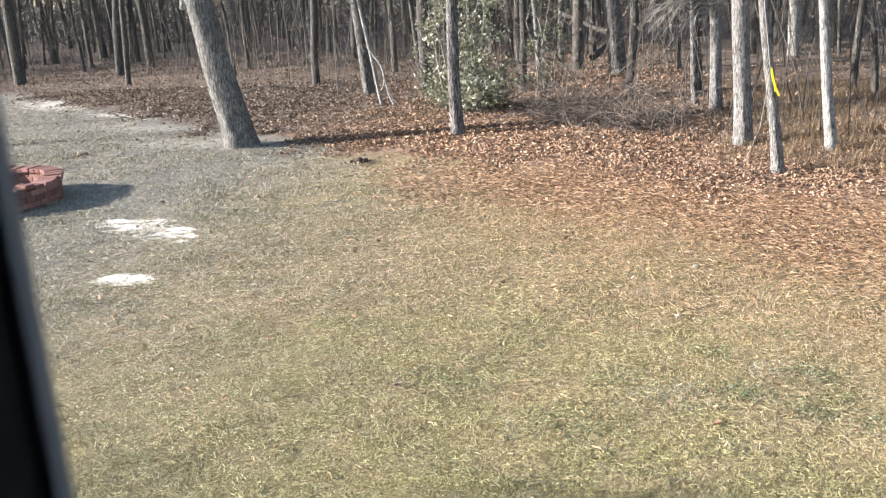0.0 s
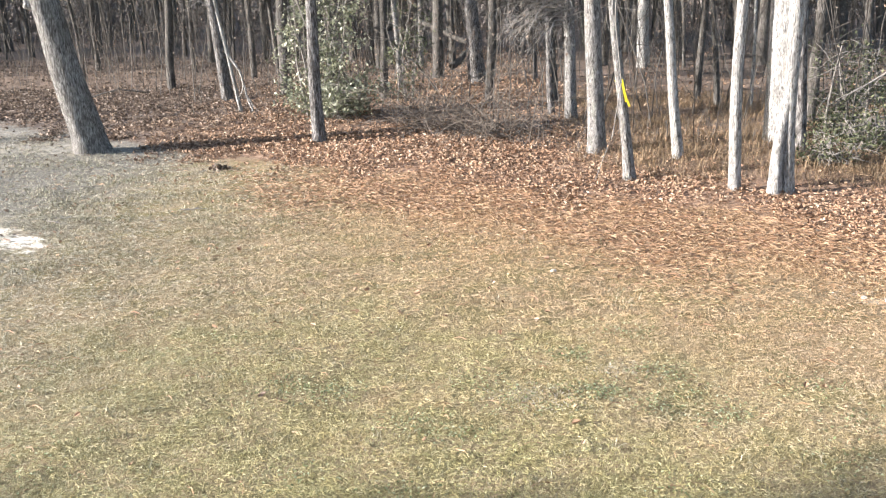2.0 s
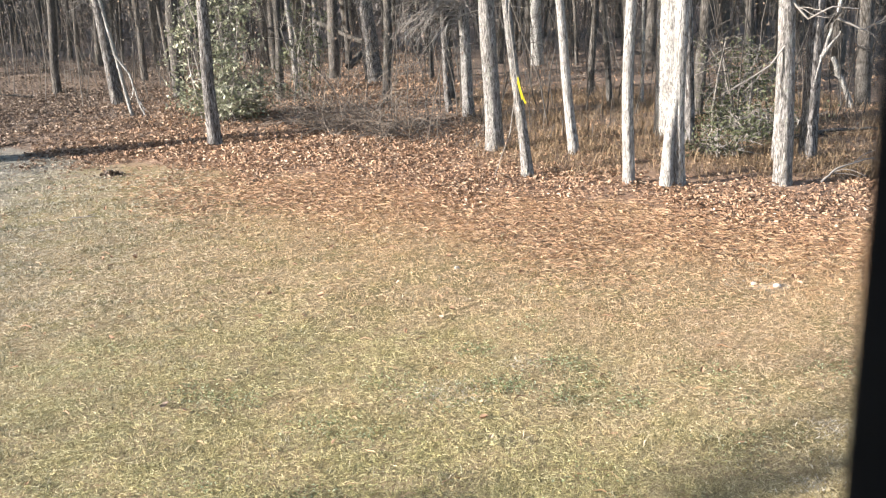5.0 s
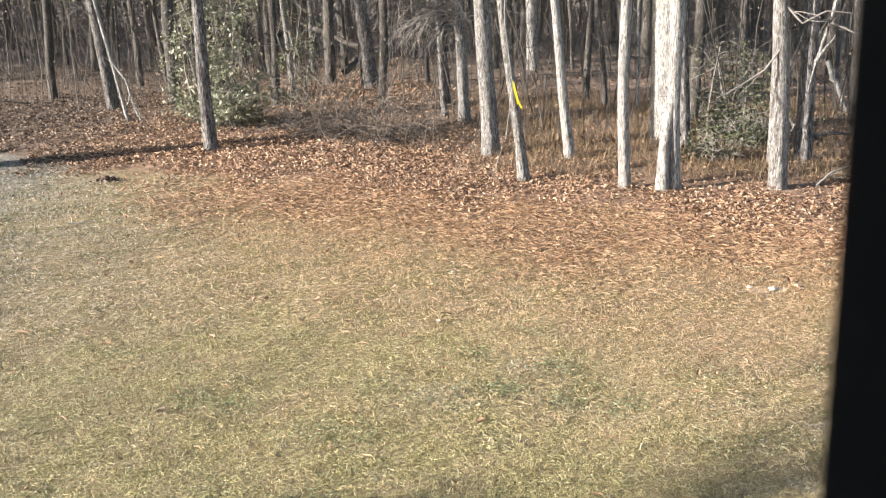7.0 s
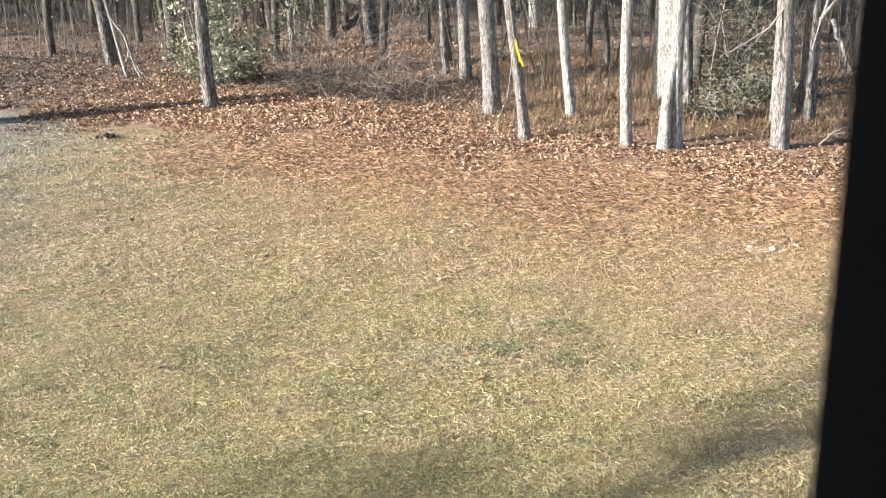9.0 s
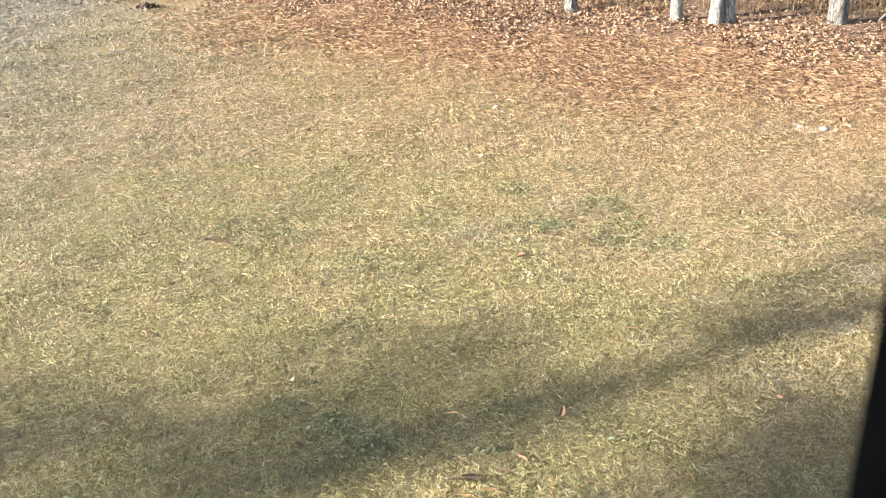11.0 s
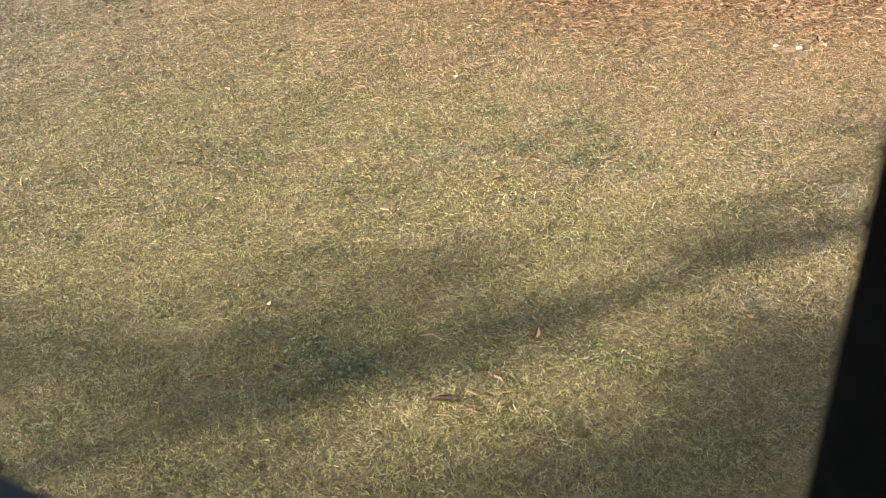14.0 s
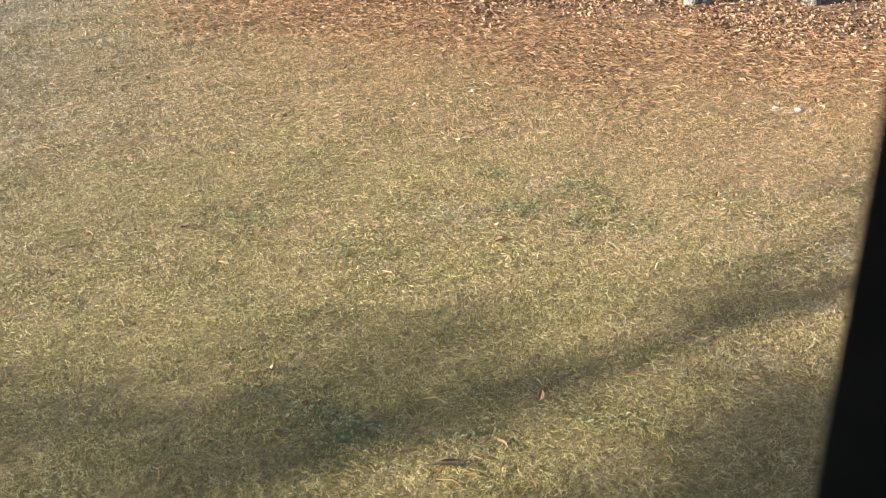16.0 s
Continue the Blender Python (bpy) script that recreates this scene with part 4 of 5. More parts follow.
build_shrub("evergreen_shrub", 4.55, 15.4, 1.1, 0.5, 6, 600, 0.034, M_DARKLEAF, "small low evergreen shrub between two trunks")
build_shrub("evergreen_shrub", -3.3, 25.0, 1.6, 2.6, 5, 900, 0.042, M_DARKLEAF, "dark evergreen shrub behind a lighter bush")


def build_clinging_leaves():
    """Dead leaves that still hang on saplings through the wood."""
    n = 1000
    y = rng.uniform(20, 55, n)
    x = y * rng.uniform(-1.0, 0.62, n)
    ok = past(x, y) > 5.5
    c = np.stack([x, y, rng.uniform(0.25, 3.4, n) ** 1.0], -1)[ok]
    V, F = leaf_cloud(c, 0.38, 16, 0.034)
    tagged(new("clinging_leaves", mesh_of("clinging_leaves", V, F, M_LEAF_DULL)), "withered brown leaves clinging to saplings in the wood", "dead leaves", kind="stuff")
    n = 22000
    y = rng.uniform(17, 60, n)
    x = y * rng.uniform(-1.0, 0.62, n)
    ok = (past(x, y) > 3.5) & (blotch(x, y, 2.5) > -0.35)
    x, y = x[ok], y[ok]
    v, f = blades(x, y, rng.uniform(0.15, 0.7, len(x)), rng.uniform(0.006, 0.014, len(x)), 0, 60, 1.3)
    tagged(new("low_brush", mesh_of("low_brush", v, f, M_TWIG_DULL)), "low tangled dead stems over the woodland floor", "brush", kind="stuff")


build_clinging_leaves()


# ---- brush, twigs and fallen wood ----
def build_brush_pile():
    s = Soup()
    for k in range(420):
        w = rng.uniform(-1, 1)
        x, y = -1.6 + 1.45 * w + rng.normal(0, 0.15), 19.6 - 1.2 * w + rng.normal(0, 0.45)
        reach = rng.uniform(0.5, 1.5)
        p = wander((x, y, rng.uniform(0, 0.3)), (rng.normal(0.0, 0.8), rng.normal(0, 0.5), rng.uniform(0.3, 1.6)), reach, 7, 0.26, -0.06)
        p[:, 2] = np.maximum(p[:, 2], 0.03)
        r = rng.uniform(0.003, 0.0075)
        s.tube(p, np.linspace(r, 0.0025, 8), 3, cap=False)
    for k in range(150):
        w = rng.uniform(-1, 1)
        p = wander((-1.6 + 1.3 * w, 19.4 - 1.1 * w + rng.normal(0, 0.3), 0.05), (rng.normal(0, 0.9), rng.normal(0, 0.4), rng.uniform(0.5, 1.6)), rng.uniform(1.0, 2.4), 9, 0.16, -0.16)
        p[:, 2] = np.maximum(p[:, 2], 0.04)
        s.tube(p, np.linspace(rng.uniform(0.006, 0.011), 0.003, 10), 4, cap=False)
    for x, y, h in ((-0.05, 17.9, 0.95), (0.12, 18.2, 0.6), (-0.9, 18.3, 0.75), (0.75, 18.6, 0.6)):
        s.tube(wander((x, y, -0.02), (0.02, 0, 1), h, 6, 0.08), np.linspace(0.011, 0.005, 7), 5)
    tagged(new("brush_pile", s.mesh("brush_pile", M_BRUSH)), "tangled heap of grey-brown bare brush on fallen leaves", "brush", kind="stuff")


build_brush_pile()


def build_drooping_twigs():
    """Bare hanging branches of the slim brown tree."""
    s = Soup()
    for k in range(58):
        z = rng.uniform(2.0, 4.2)
        way = (-1.0 if k % 4 else 0.7, rng.normal(0, 0.5), rng.uniform(0.0, 0.6))
        p = wander((0.78 + rng.normal(0, 0.12), 21.2 + rng.normal(0, 0.15), z), way, rng.uniform(1.0, 2.1), 8, 0.13, -0.15)
        p[:, 2] = np.maximum(p[:, 2], 0.7)
        s.tube(p, np.linspace(0.016, 0.004, 9), 4, cap=False)
        for _ in range(9):
            i = rng.integers(2, 8)
            s.tube(wander(p[i], (rng.normal(-0.4, 0.7), rng.normal(0, 0.5), -0.5), rng.uniform(0.25, 0.7), 4, 0.25, -0.06), np.linspace(0.006, 0.0025, 5), 3, cap=False)
    root = TREES[7]
    ob = part("branch", s.mesh("branch", M_TWIG), root, "drooping bare grey twigs")
    ob.matrix_parent_inverse = root.matrix_basis.inverted()


build_drooping_twigs()


def loose_branch(name, points, r0, r1, material, label, forks=2):
    pts = np.array(points, float)
    t = np.linspace(0, len(pts) - 1, 6 * (len(pts) - 1) + 1)
    p = np.stack([np.interp(t, np.arange(len(pts)), pts[:, i]) for i in range(3)], -1)
    p[1:-1] += rng.normal(0, min(r0, r1) * 0.35, (len(p) - 2, 3))
    s = Soup()
    s.tube(p, np.linspace(r0, r1, len(p)), 7)
    for _ in range(forks):
        i = rng.integers(2, len(p) - 2)
        s.tube(wander(p[i], (p[-1] - p[0]) + rng.normal(0, 0.4, 3), 0.5, 5, 0.2), np.linspace(r1, 0.004, 6), 5)
    return tagged(new(name, s.mesh(name, material)), label, "branch")


loose_branch("dead_limb", [(9.05, 20.3, 0.02), (8.78, 20.2, 0.55), (8.5, 20.1, 1.1)], 0.06, 0.05, M_BARK_PALE, "pale dead limb leaning in the wood", 0)
loose_branch("fallen_branch", [(5.5, 13.1, 0.03), (5.75, 13.2, 0.2), (6.3, 13.4, 0.28), (6.9, 13.5, 0.16)], 0.016, 0.008, M_TWIG, "bare grey fallen branch on the leaves", 4)
loose_branch("fallen_branch", [(6.3, 16.6, 0.05), (7.2, 16.9, 0.12), (8.3, 17.0, 0.1)], 0.05, 0.02, M_BARK_FAR, "dark fallen branch lying in the wood", 2)
loose_branch("fallen_log", [(-2.6, 31.5, 0.35), (-1.9, 33.0, 0.9), (-3.8, 34.0, 1.7)], 0.12, 0.08, M_BARK_FAR, "grey fallen log propped in the wood", 1)
loose_branch("fallen_branch", [(-4.3, 26.5, 1.9), (-3.2, 27.0, 0.8), (-2.7, 27.2, 0.05)], 0.035, 0.02, M_BARK_FAR, "dark slanting dead branch", 2)
loose_branch("fallen_branch", [(-12.4, 26.0, 0.25), (-11.6, 26.0, 0.45), (-10.8, 26.2, 0.3)], 0.025, 0.015, M_BARK_FAR, "bent grey branch over the leaves", 2)


def part_branch(tree, name, points, r0, r1, material, label, forks=3):
    ob = loose_branch(name, points, r0, r1, material, label, forks)
    for key in ("category",):
        del ob[key]
    ob.parent = tree
    ob.matrix_parent_inverse = tree.matrix_basis.inverted()


part_branch(TREES[19], "branch", [(4.93, 13.05, 2.05), (4.62, 12.95, 1.7), (4.2, 12.9, 1.46), (3.95, 12.85, 1.36)], 0.015, 0.005, M_TWIG, "bare low branch")
part_branch(TREES[19], "branch", [(4.85, 13.05, 2.6), (5.1, 12.95, 2.3), (5.4, 12.9, 2.45), (5.8, 12.9, 2.4)], 0.018, 0.006, M_TWIG, "bare low branch")
part_branch(TREES[21], "branch", [(6.0, 14.86, 1.15), (6.12, 14.84, 1.7), (6.3, 14.82, 2.3), (6.5, 14.8, 3.4)], 0.008, 0.04, M_BARK_PALE, "pale sunlit side limb", 1)
part_branch(TREES[21], "branch", [(6.3, 14.9, 2.2), (6.7, 14.8, 2.0), (7.2, 14.7, 2.3)], 0.02, 0.006, M_TWIG, "bare side branch")
part_branch(TREES[10], "vine", [(1.25, 14.4, 3.3), (1.22, 14.36, 2.4), (1.32, 14.34, 1.5), (1.2, 14.34, 0.7), (0.95, 14.3, 0.05)], 0.009, 0.005, M_TWIG, "thin hanging vine", 1)
part_branch(TREES[10], "vine", [(1.35, 14.6, 3.3), (1.42, 14.6, 2.2), (1.5, 14.62, 1.3)], 0.007, 0.004, M_TWIG, "thin hanging vine", 0)


part_branch(TREES[3], "branch", [(-7.7, 23.8, 1.55), (-7.35, 23.7, 1.05), (-7.2, 23.7, 0.4), (-7.05, 23.6, 0.02)], 0.03, 0.022, M_BARK_PALE, "crooked pale side stem", 3)
part_branch(TREES[3], "branch", [(-7.95, 23.7, 2.6), (-8.3, 23.6, 2.9), (-8.6, 23.5, 3.0)], 0.016, 0.006, M_TWIG, "thin bare side twig", 3)


def build_ribbon():
    """A strip of yellow tape tied round the slim leaning tree, one end hanging."""
    s = Soup()
    def strip(pts, w):
        pts = np.array(pts, float)
        v = np.concatenate([pts - w, pts + w, pts - w + (0, 0.004, 0), pts + w + (0, 0.004, 0)])
        n = len(pts)
        f = []
        for i in range(n - 1):
            f += [(i, i + 1, n + i + 1, n + i), (2 * n + i, 3 * n + i, 3 * n + i + 1, 2 * n + i + 1)]
        s.quads(v, f)
    strip([(1.335, 14.44, 1.53), (1.35, 14.435, 1.45), (1.37, 14.43, 1.36), (1.395, 14.42, 1.27), (1.405, 14.42, 1.2)], np.array([0.016, 0, 0.008]))
    strip([(1.4, 14.43, 1.26), (1.43, 14.42, 1.19), (1.455, 14.42, 1.13)], np.array([0.012, 0, 0.008]))
    ang = np.linspace(0, 2 * math.pi, 15)
    ring = np.stack([1.318 + 0.07 * np.cos(ang), 14.61 + 0.07 * np.sin(ang), 1.5 + 0 * ang], -1)
    v = np.concatenate([ring - (0, 0, 0.012), ring + (0, 0, 0.012)])
    s.quads(v, [(i, i + 1, 16 + i, 15 + i) for i in range(14)])
    n = Nodes("yellow_plastic_tape", 0.4, 0.4)
    m = n.done(n.mix(n.noise(30, 2), (0.62, 0.5, 0.02), (0.74, 0.62, 0.05)), 0.2)
    tagged(new("ribbon", s.mesh("ribbon", m)), "bright yellow plastic ribbon tied round a slim trunk", "ribbon")


build_ribbon()


def build_dry_brush():
    n = 130000
    y = rng.uniform(13.2, 27, n)
    x = rng.uniform(-1.0, 9.5, n)
    s = past(x, y)
    k = smoothstep(1.6, 3.2, s) * (1 - smoothstep(10, 16, s)) * np.clip(0.7 + 0.6 * patches(x * 0.7, y * 0.7), 0.1, 1) * smoothstep(0.0, 2.5, x)
    ok = rng.uniform(0, 1, n) < k
    x, y = x[ok], y[ok]
    v, f = blades(x, y, rng.uniform(0.08, 0.36, len(x)), rng.uniform(0.005, 0.011, len(x)), 15, 82, 1.5)
    tagged(new("dry_brush", mesh_of("dry_brush", v, f, M_DRY)), "low rust-brown dry stems under the trees", "brush", kind="stuff")


build_dry_brush()

# ---- weeds in the lawn ----
def build_weed(x, y, r, count):
    c = np.stack([x + rng.normal(0, r, count), y + rng.normal(0, r * 0.8, count), np.zeros(count)], -1)
    c[:, 2] = ground_z(c[:, 0], c[:, 1]) + rng.uniform(0.015, 0.04, count)
    turn, tilt = rng.uniform(0, 2 * math.pi, count), rng.uniform(-0.5, 0.5, count)
    a = np.stack([np.cos(turn), np.sin(turn), np.sin(tilt)], -1) * rng.uniform(0.006, 0.016, count)[:, None]
    b = np.stack([-np.sin(turn), np.cos(turn), 0 * turn], -1) * rng.uniform(0.004, 0.009, count)[:, None]
    up = np.stack([0 * turn, 0 * turn, rng.uniform(0.002, 0.012, count)], -1)
    V = np.stack([c - a, c - b + up, c + a, c + b + up, c], 1).reshape(-1, 3)
    i = np.arange(count)[:, None] * 5
    F = np.concatenate([i + [0, 1, 4], i + [1, 2, 4], i + [2, 3, 4], i + [3, 0, 4]], 0)
    return V, F


weeds = []
for x, y, r, c in ((-1.88, 6.66, 0.13, 130), (-1.52, 6.58, 0.1, 70), (-0.02, 6.5, 0.17, 110), (0.44, 6.67, 0.1, 110), (-0.87, 6.1, 0.1, 100), (-0.52, 5.95, 0.1, 70), (-2.81, 7.58, 0.2, 60), (0.32, 7.37, 0.09, 90),
                   (-0.46, 6.82, 0.12, 70), (-0.77, 4.13, 0.06, 90), (-0.6, 3.95, 0.08, 130), (0.04, 3.9, 0.05, 50), (0.72, 3.94, 0.09, 50), (2.96, 6.6, 0.12, 100), (0.79, 7.87, 0.12, 70), (2.04, 6.79, 0.12, 60),
                   (0.97, 7.02, 0.1, 120), (0.52, 6.63, 0.07, 60), (0.89, 6.42, 0.08, 80), (1.42, 6.3, 0.08, 70), (1.28, 6.17, 0.07, 50), (1.19, 6.62, 0.1, 50), (2.17, 6.18, 0.14, 60), (2.0, 5.56, 0.14, 50),
                   (-1.15, 4.25, 0.05, 30), (-1.5, 5.3, 0.1, 40), (-3.3, 5.4, 0.18, 50), (-2.0, 3.5, 0.1, 30), (-0.8, 5.1, 0.08, 40), (0.9, 5.2, 0.1, 30), (-4.2, 7.0, 0.2, 40)):
    weeds.append(build_weed(x, y, 1.3 * r, int(1.5 * c)))
starts = np.cumsum([0] + [len(v) for v, _ in weeds])
tagged(new("lawn_weeds", mesh_of("lawn_weeds", np.concatenate([v for v, _ in weeds]), np.concatenate([f + k for (_, f), k in zip(weeds, starts)]), M_WEED)),
       "low dull-green clover-like weeds in patches of the dry lawn", "weeds", kind="stuff")


def build_pale_grass():
    """Bleached dead tufts among the weeds."""
    vs, fs, k = [], [], 0
    for x, y, r in ((0.69, 7.11, 0.09), (0.08, 6.67, 0.1), (0.16, 6.49, 0.12), (-0.1, 6.6, 0.1), (1.62, 4.48, 0.07), (2.58, 5.71, 0.09), (3.16, 9.05, 0.16), (2.2, 5.05, 0.06)):
        n = 320
        v, f = blades(x + rng.normal(0, r * 1.2, n), y + rng.normal(0, r, n), rng.uniform(0.025, 0.05, n), rng.uniform(0.004, 0.008, n), 40, 88, 0.9)
        vs.append(v), fs.append(f + k)
        k += len(v)
    m = leafy("bleached_grass", [(0.0, (0.28, 0.25, 0.2)), (0.5, (0.52, 0.48, 0.4)), (1.0, (0.72, 0.68, 0.6))], 0.1)
    tagged(new("pale_grass", mesh_of("pale_grass", np.concatenate(vs), np.concatenate(fs), m)), "bleached whitish tufts of dead grass in the lawn", "grass", kind="stuff")


build_pale_grass()


# ---- fire pit ----
def brick_material():
    n = Nodes("red_paving_brick", 0.9, 0.15)
    info = n.t.nodes.new("ShaderNodeObjectInfo")
    c = n.ramp(info.outputs["Random"], [(0.0, (0.13, 0.064, 0.054)), (0.5, (0.2, 0.102, 0.086)), (1.0, (0.28, 0.158, 0.136))])
    f = n.noise(45, 4, 0.7)
    c = n.mix(n.math("MULTIPLY", n.span(f, 0.4, 0.75), 0.4), c, (0.12, 0.075, 0.062))
    n.bump(f, 0.4, 0.006)
    return n.done(c)


def wedge_mesh(name, inner, outer, low, high, angle, material):
    """A brick of a ring: shorter on the inside, with eased upper edges."""
    v, e = [], 0.008
    for z, k in ((low, 0.0), (high - e, 0.0), (high, e)):
        for r, s in ((inner + k, -1), (outer - k, -1), (outer - k, 1), (inner + k, 1)):
            a = s * (angle / 2 - k / r)
            v.append((r * math.cos(a), r * math.sin(a), z))
    f = [(3, 2, 1, 0), (8, 9, 10, 11)]
    for k in (0, 4):
        f += [(k + i, k + (i + 1) % 4, k + 4 + (i + 1) % 4, k + 4 + i) for i in range(4)]
    return mesh_of(name, v, f, material)


def build_fire_pit():
    root = new("fire_pit")
    root.matrix_basis = pose(-10.82, 12.82, -0.02) @ Matrix.Rotation(radians(1.5), 4, Vector((0.81, 0.58, 0)))
    tagged(root, "round low fire pit of stacked red bricks on sandy ground", "fire pit")
    m = brick_material()
    n = 44
    course = wedge_mesh("brick", 1.01, 1.21, -0.09, -0.004, 2 * math.pi / n - 0.008, m)
    capping = wedge_mesh("cap_brick", 0.96, 1.25, -0.06, 0.0, 2 * math.pi / n - 0.007, m)
    for row in range(4):
        for k in range(n):
            ob = part("brick", course, root)
            ob.matrix_basis = pose(0, 0, 0.09 + 0.09 * row, 0, 0, (k + 0.5 * (row % 2)) * 360 / n + rng.normal(0, 0.25))
    for k in range(n):
        ob = part("brick", capping, root)
        out = k * 2 * math.pi / n
        slip = rng.normal(0, 0.012)
        ob.matrix_basis = pose(slip * math.cos(out), slip * math.sin(out), 0.42 + rng.normal(0, 0.006), rng.normal(0, 0.5), rng.normal(0, 0.5), math.degrees(out) + rng.normal(0, 0.4))


build_fire_pit()


# ---- the window and its room ----
def structure(name, boxes, material, label, category):
    s = Soup()
    for b in boxes:
        s.box(*b)
    return tagged(new(name, s.mesh(name, material, False)), label, category, kind="structure")


structure("wall_north", [(-2.5, -0.5, 0.4, 0.52, -0.3, 4.2), (0.42, 6.0, 0.4, 0.52, -0.3, 4.2), (-0.5, 0.42, 0.4, 0.52, -0.3, 2.25), (-0.5, 0.42, 0.4, 0.52, 3.96, 4.2)], M_SIDING, "plain house wall with the window opening", "wall")
structure("wall_south", [(-2.5, 6.0, -4.0, -3.85, -0.3, 4.2)], M_WALL, "plain wall behind", "wall")
structure("wall_west", [(-2.5, -2.35, -3.85, 0.4, -0.3, 4.2)], M_WALL, "plain side wall", "wall")
structure("wall_east", [(5.85, 6.0, -3.85, 0.4, -0.3, 4.2)], M_WALL, "plain side wall", "wall")
# unseen inner walls, added close by to throw window light back onto the frame
structure("bounce_wall_west", [(-1.72, -1.6, -1.88, 0.4, 1.4, 4.2)], M_WALL, "unseen pale side wall added to bounce window light", "wall")
structure("bounce_wall_east", [(2.0, 2.12, -1.88, 0.4, 1.4, 4.2)], M_WALL, "unseen pale side wall added to bounce window light", "wall")
structure("bounce_wall_south", [(-1.72, 2.12, -2.0, -1.88, 1.4, 4.2)], M_WALL, "unseen pale back wall added to bounce window light", "wall")
structure("floor", [(-2.35, 5.85, -3.85, 0.4, 1.25, 1.4)], M_WALL, "plain pale room floor", "floor")
structure("ceiling", [(-2.5, 6.0, -4.0, 0.58, 4.203, 4.4)], M_WALL, "plain room ceiling", "ceiling")


def build_window():
    root = tagged(new("window_1"), "black window frame with a grey inner bead", "window", kind="structure")
    def piece(name, boxes, material, label=""):
        s = Soup()
        for b in boxes:
            s.box(*b)
        ob = part(name, s.mesh(name, material, False), root, label)
        bev = ob.modifiers.new("eased", "BEVEL")
        bev.width, bev.segments = 0.002, 2
        return ob
    piece("stile", [(-0.514, -0.2428, 0.3186, 0.3552, 2.3088, 3.96)], M_FRAME)
    piece("bead", [(-0.514, -0.237, 0.3558, 0.368, 2.3088, 3.96)], M_BEAD, "grey bead")
    piece("bead", [(-0.2626, -0.256, 0.3126, 0.318, 2.3088, 3.96)], M_BEAD, "grey bead")
    piece("stile", [(0.1528, 0.422, 0.12, 0.3398, 2.3088, 3.96)], M_FRAME)
    piece("head_rail", [(-0.2422, 0.1522, 0.3096, 0.3636, 3.84, 3.96)], M_FRAME)
    piece("sill", [(-0.2422, 0.1522, 0.2916, 0.3696, 2.3088, 2.6268)], M_FRAME)
    # rounded corner where the stile meets the sill
    arc = [(-0.236, 2.6895), (-0.228, 2.6825), (-0.212, 2.67), (-0.19, 2.655), (-0.16, 2.643), (-0.125, 2.6352), (-0.1, 2.6275), (-0.236, 2.6275)]
    n = len(arc)
    for name, y0, y1, down, material in (("corner_bead", 0.348, 0.3678, 0.0, M_CORNER), ("corner", 0.325, 0.347, 0.0075, M_FRAME)):
        s = Soup()
        s.quads([(x, y0, z - down) for x, z in arc] + [(x, y1, z - down) for x, z in arc], [tuple(range(n)), tuple(range(2 * n - 1, n - 1, -1))] + [(i, n + i, n + (i + 1) % n, (i + 1) % n) for i in range(n)])
        part(name, s.mesh(name, material, False), root, "dark grey bead" if material is M_CORNER else "")


build_window()


# ---- small things on the lawn ----
def build_leaf_clump(x, y, r, count, label):
    """A dark knot of leaves and twigs caught on the ground."""
    a, d = rng.uniform(0, 2 * math.pi, count), np.abs(rng.normal(0, r * 0.5, count))
    px, py = x + np.cos(a) * d, y + np.sin(a) * d * 0.7
    V, F = flat_leaves(px, py, ground_z(px, py) + np.maximum(0, 0.06 * (1 - d / r)) * rng.uniform(0.2, 1, count), 0.075 * rng.uniform(0.6, 1.3, count), 0.8)
    tagged(new("leaf_clump", mesh_of("leaf_clump", V, F, M_LEAF_DULL)), label, "leaf clump", kind="stuff")


# the first knot stands in for a small twiggy plant
build_leaf_clump(-5.45, 16.0, 0.32, 60, "small twiggy plant beside the wood's edge, built as a dark leaf knot")
build_leaf_clump(-11.9, 17.2, 0.35, 40, "dark knot of withered leaves on sandy ground")


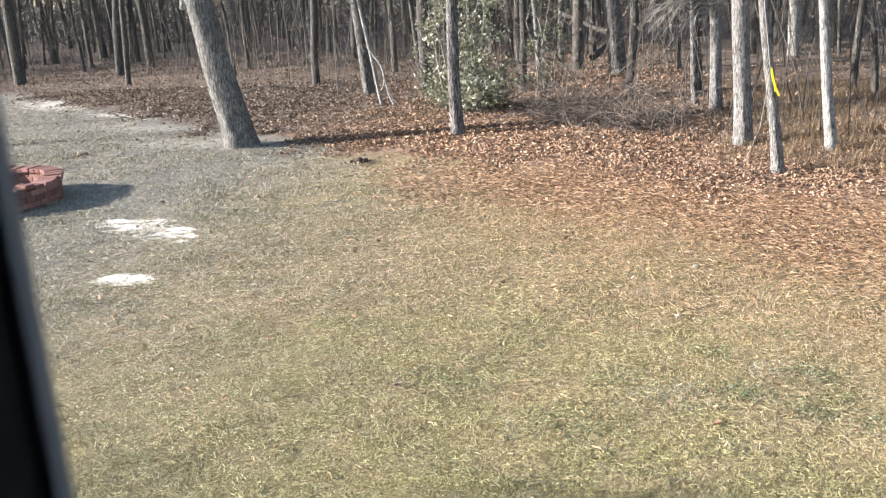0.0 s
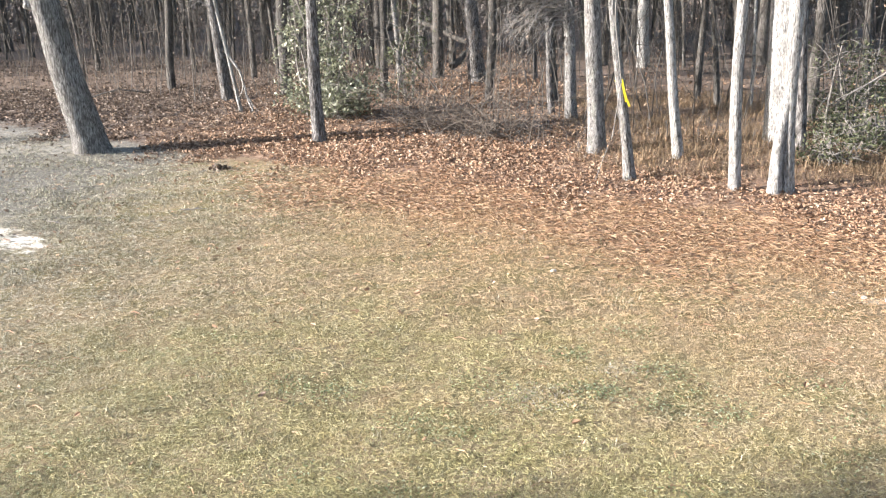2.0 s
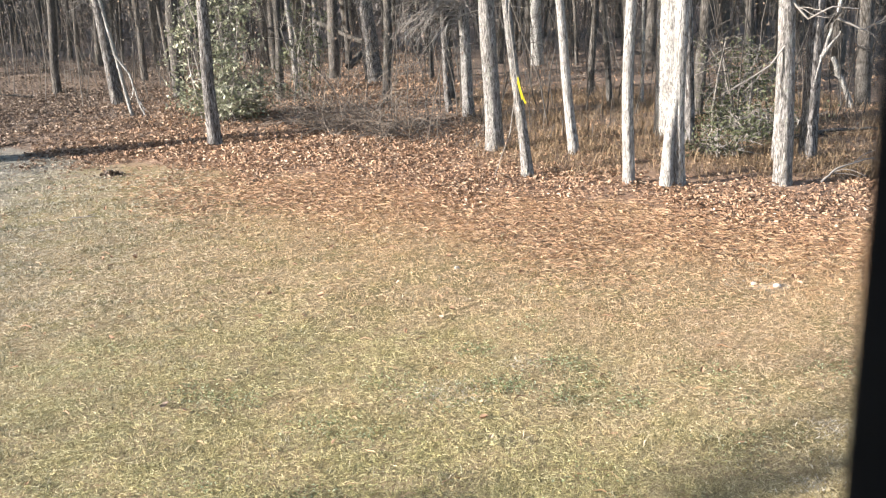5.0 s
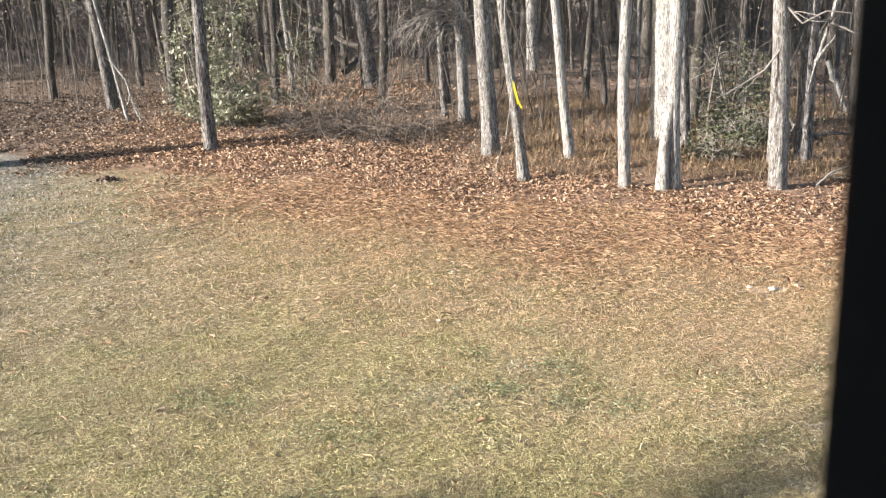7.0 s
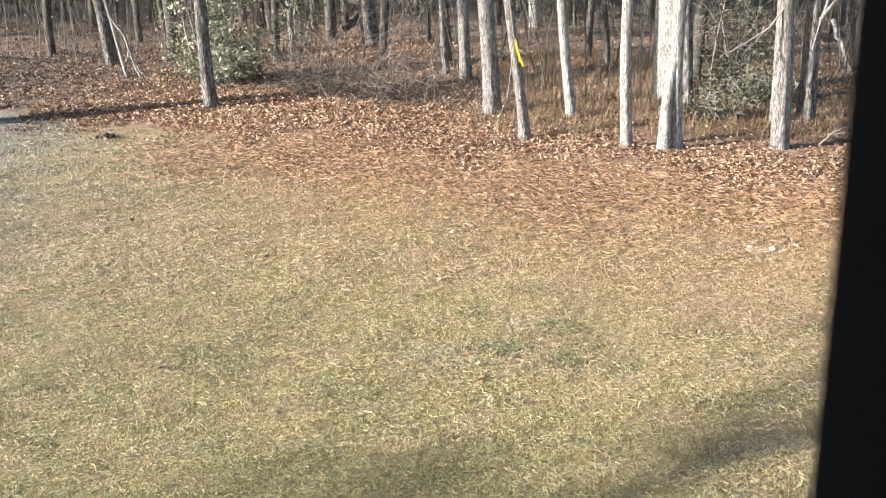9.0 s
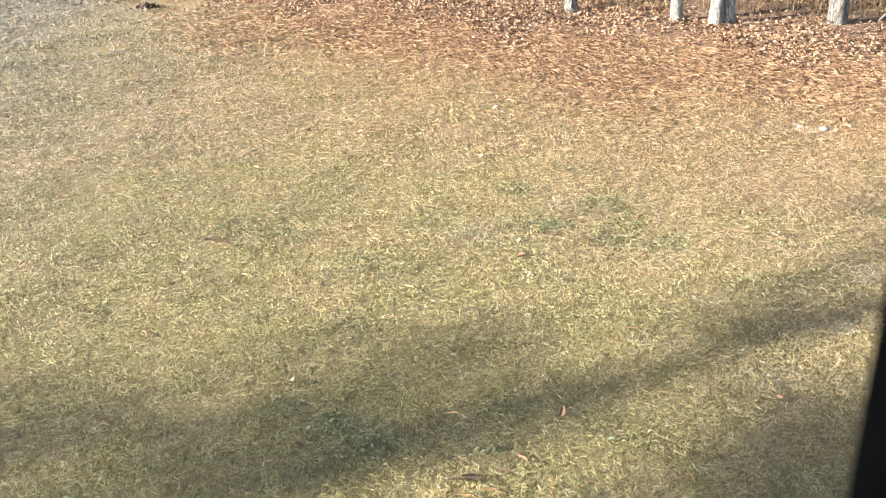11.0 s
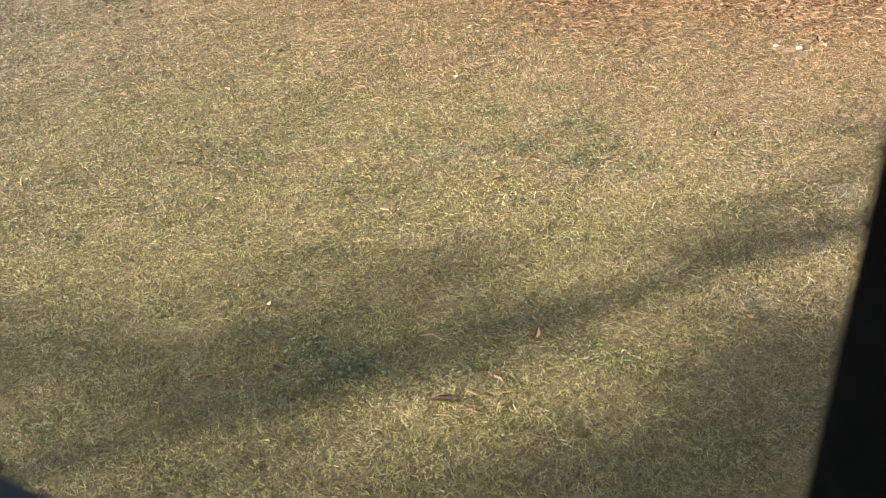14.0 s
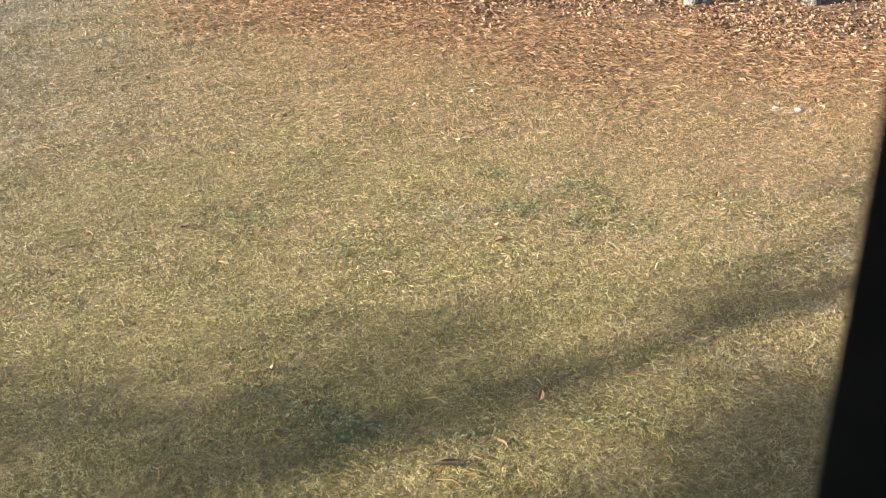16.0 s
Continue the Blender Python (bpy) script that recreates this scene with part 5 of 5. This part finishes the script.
def build_twig(x, y, turn, length):
    a = radians(turn)
    d = (math.cos(a), math.sin(a))
    s = Soup()
    p = wander((x, y, 0.03), (d[0], d[1], 0.0), length, 6, 0.16)
    p[:, 2] = ground_z(p[:, 0], p[:, 1]) + 0.028
    s.tube(p, np.linspace(0.025 * length, 0.011 * length, 7), 5)
    q = wander(p[3], (d[1] + 0.4, d[0], 0.25), length * 0.45, 4, 0.15)
    s.tube(q, np.linspace(0.015 * length, 0.008 * length, 5), 4)
    tagged(new("fallen_twig", s.mesh("fallen_twig", M_TWIG)), "short pale twig lying on the thin lawn", "twig", "twigs on the lawn")


for x, y, turn, length in ((-6.62, 12.3, -12, 0.32), (-6.52, 13.51, -50, 0.26), (-6.64, 12.1, -14, 0.35), (-5.0, 12.79, 8, 0.4), (-7.3, 14.5, 10, 0.28), (-5.17, 12.1, 4, 0.24), (-0.08, 3.24, -70, 0.15), (0.32, 3.38, -40, 0.12)):
    build_twig(x, y, turn, length)


def build_curled_leaf(x, y, size):
    V, F = flat_leaves(np.array([x]), np.array([y]), ground_z(np.array([x]), np.array([y])) + 0.02, np.array([size]), 0.25)
    tagged(new("curled_leaf", mesh_of("curled_leaf", V, F, M_LEAF_DULL)), "single curled dry leaf lying on the grass", "leaf", "single leaves on the lawn")


for x, y, size in ((-0.14, 3.63, 0.1), (-0.07, 3.65, 0.1), (-2.35, 9.35, 0.09), (-2.13, 3.25, 0.08), (-2.05, 6.5, 0.08)):
    build_curled_leaf(x, y, size)


def build_stone(x, y, size, turn):
    """A small pale stone, lumpy and half sunk in the grass."""
    bm = bmesh.new()
    bmesh.ops.create_icosphere(bm, subdivisions=2, radius=size)
    for v in bm.verts:
        v.co *= 1 + 0.35 * noise.noise(v.co * (1.4 / size) + Vector((x, y, 0)))
        v.co.z *= 0.55
    me = bpy.data.meshes.new("stone")
    bm.to_mesh(me)
    bm.free()
    me.polygons.foreach_set("use_smooth", np.ones(len(me.polygons), bool))
    me.materials.append(M_STONE)
    ob = new("stone", me)
    ob.matrix_basis = pose(x, y, float(ground_z(np.array(x), np.array(y))) + 0.3 * size, 0, 0, turn)
    tagged(ob, "small pale stone half sunk in the grass", "stone", "stones on the lawn")


M_STONE = plain("pale_stone", (0.56, 0.53, 0.48), 0.85, 0.2, 0.2, 60)
for x, y, size, turn in ((-2.19, 3.33, 0.035, 20), (-0.22, 3.62, 0.012, 70), (3.3, 8.72, 0.04, 140), (3.12, 8.85, 0.03, 60), (0.22, 9.69, 0.03, 10)):
    build_stone(x, y, size, turn)
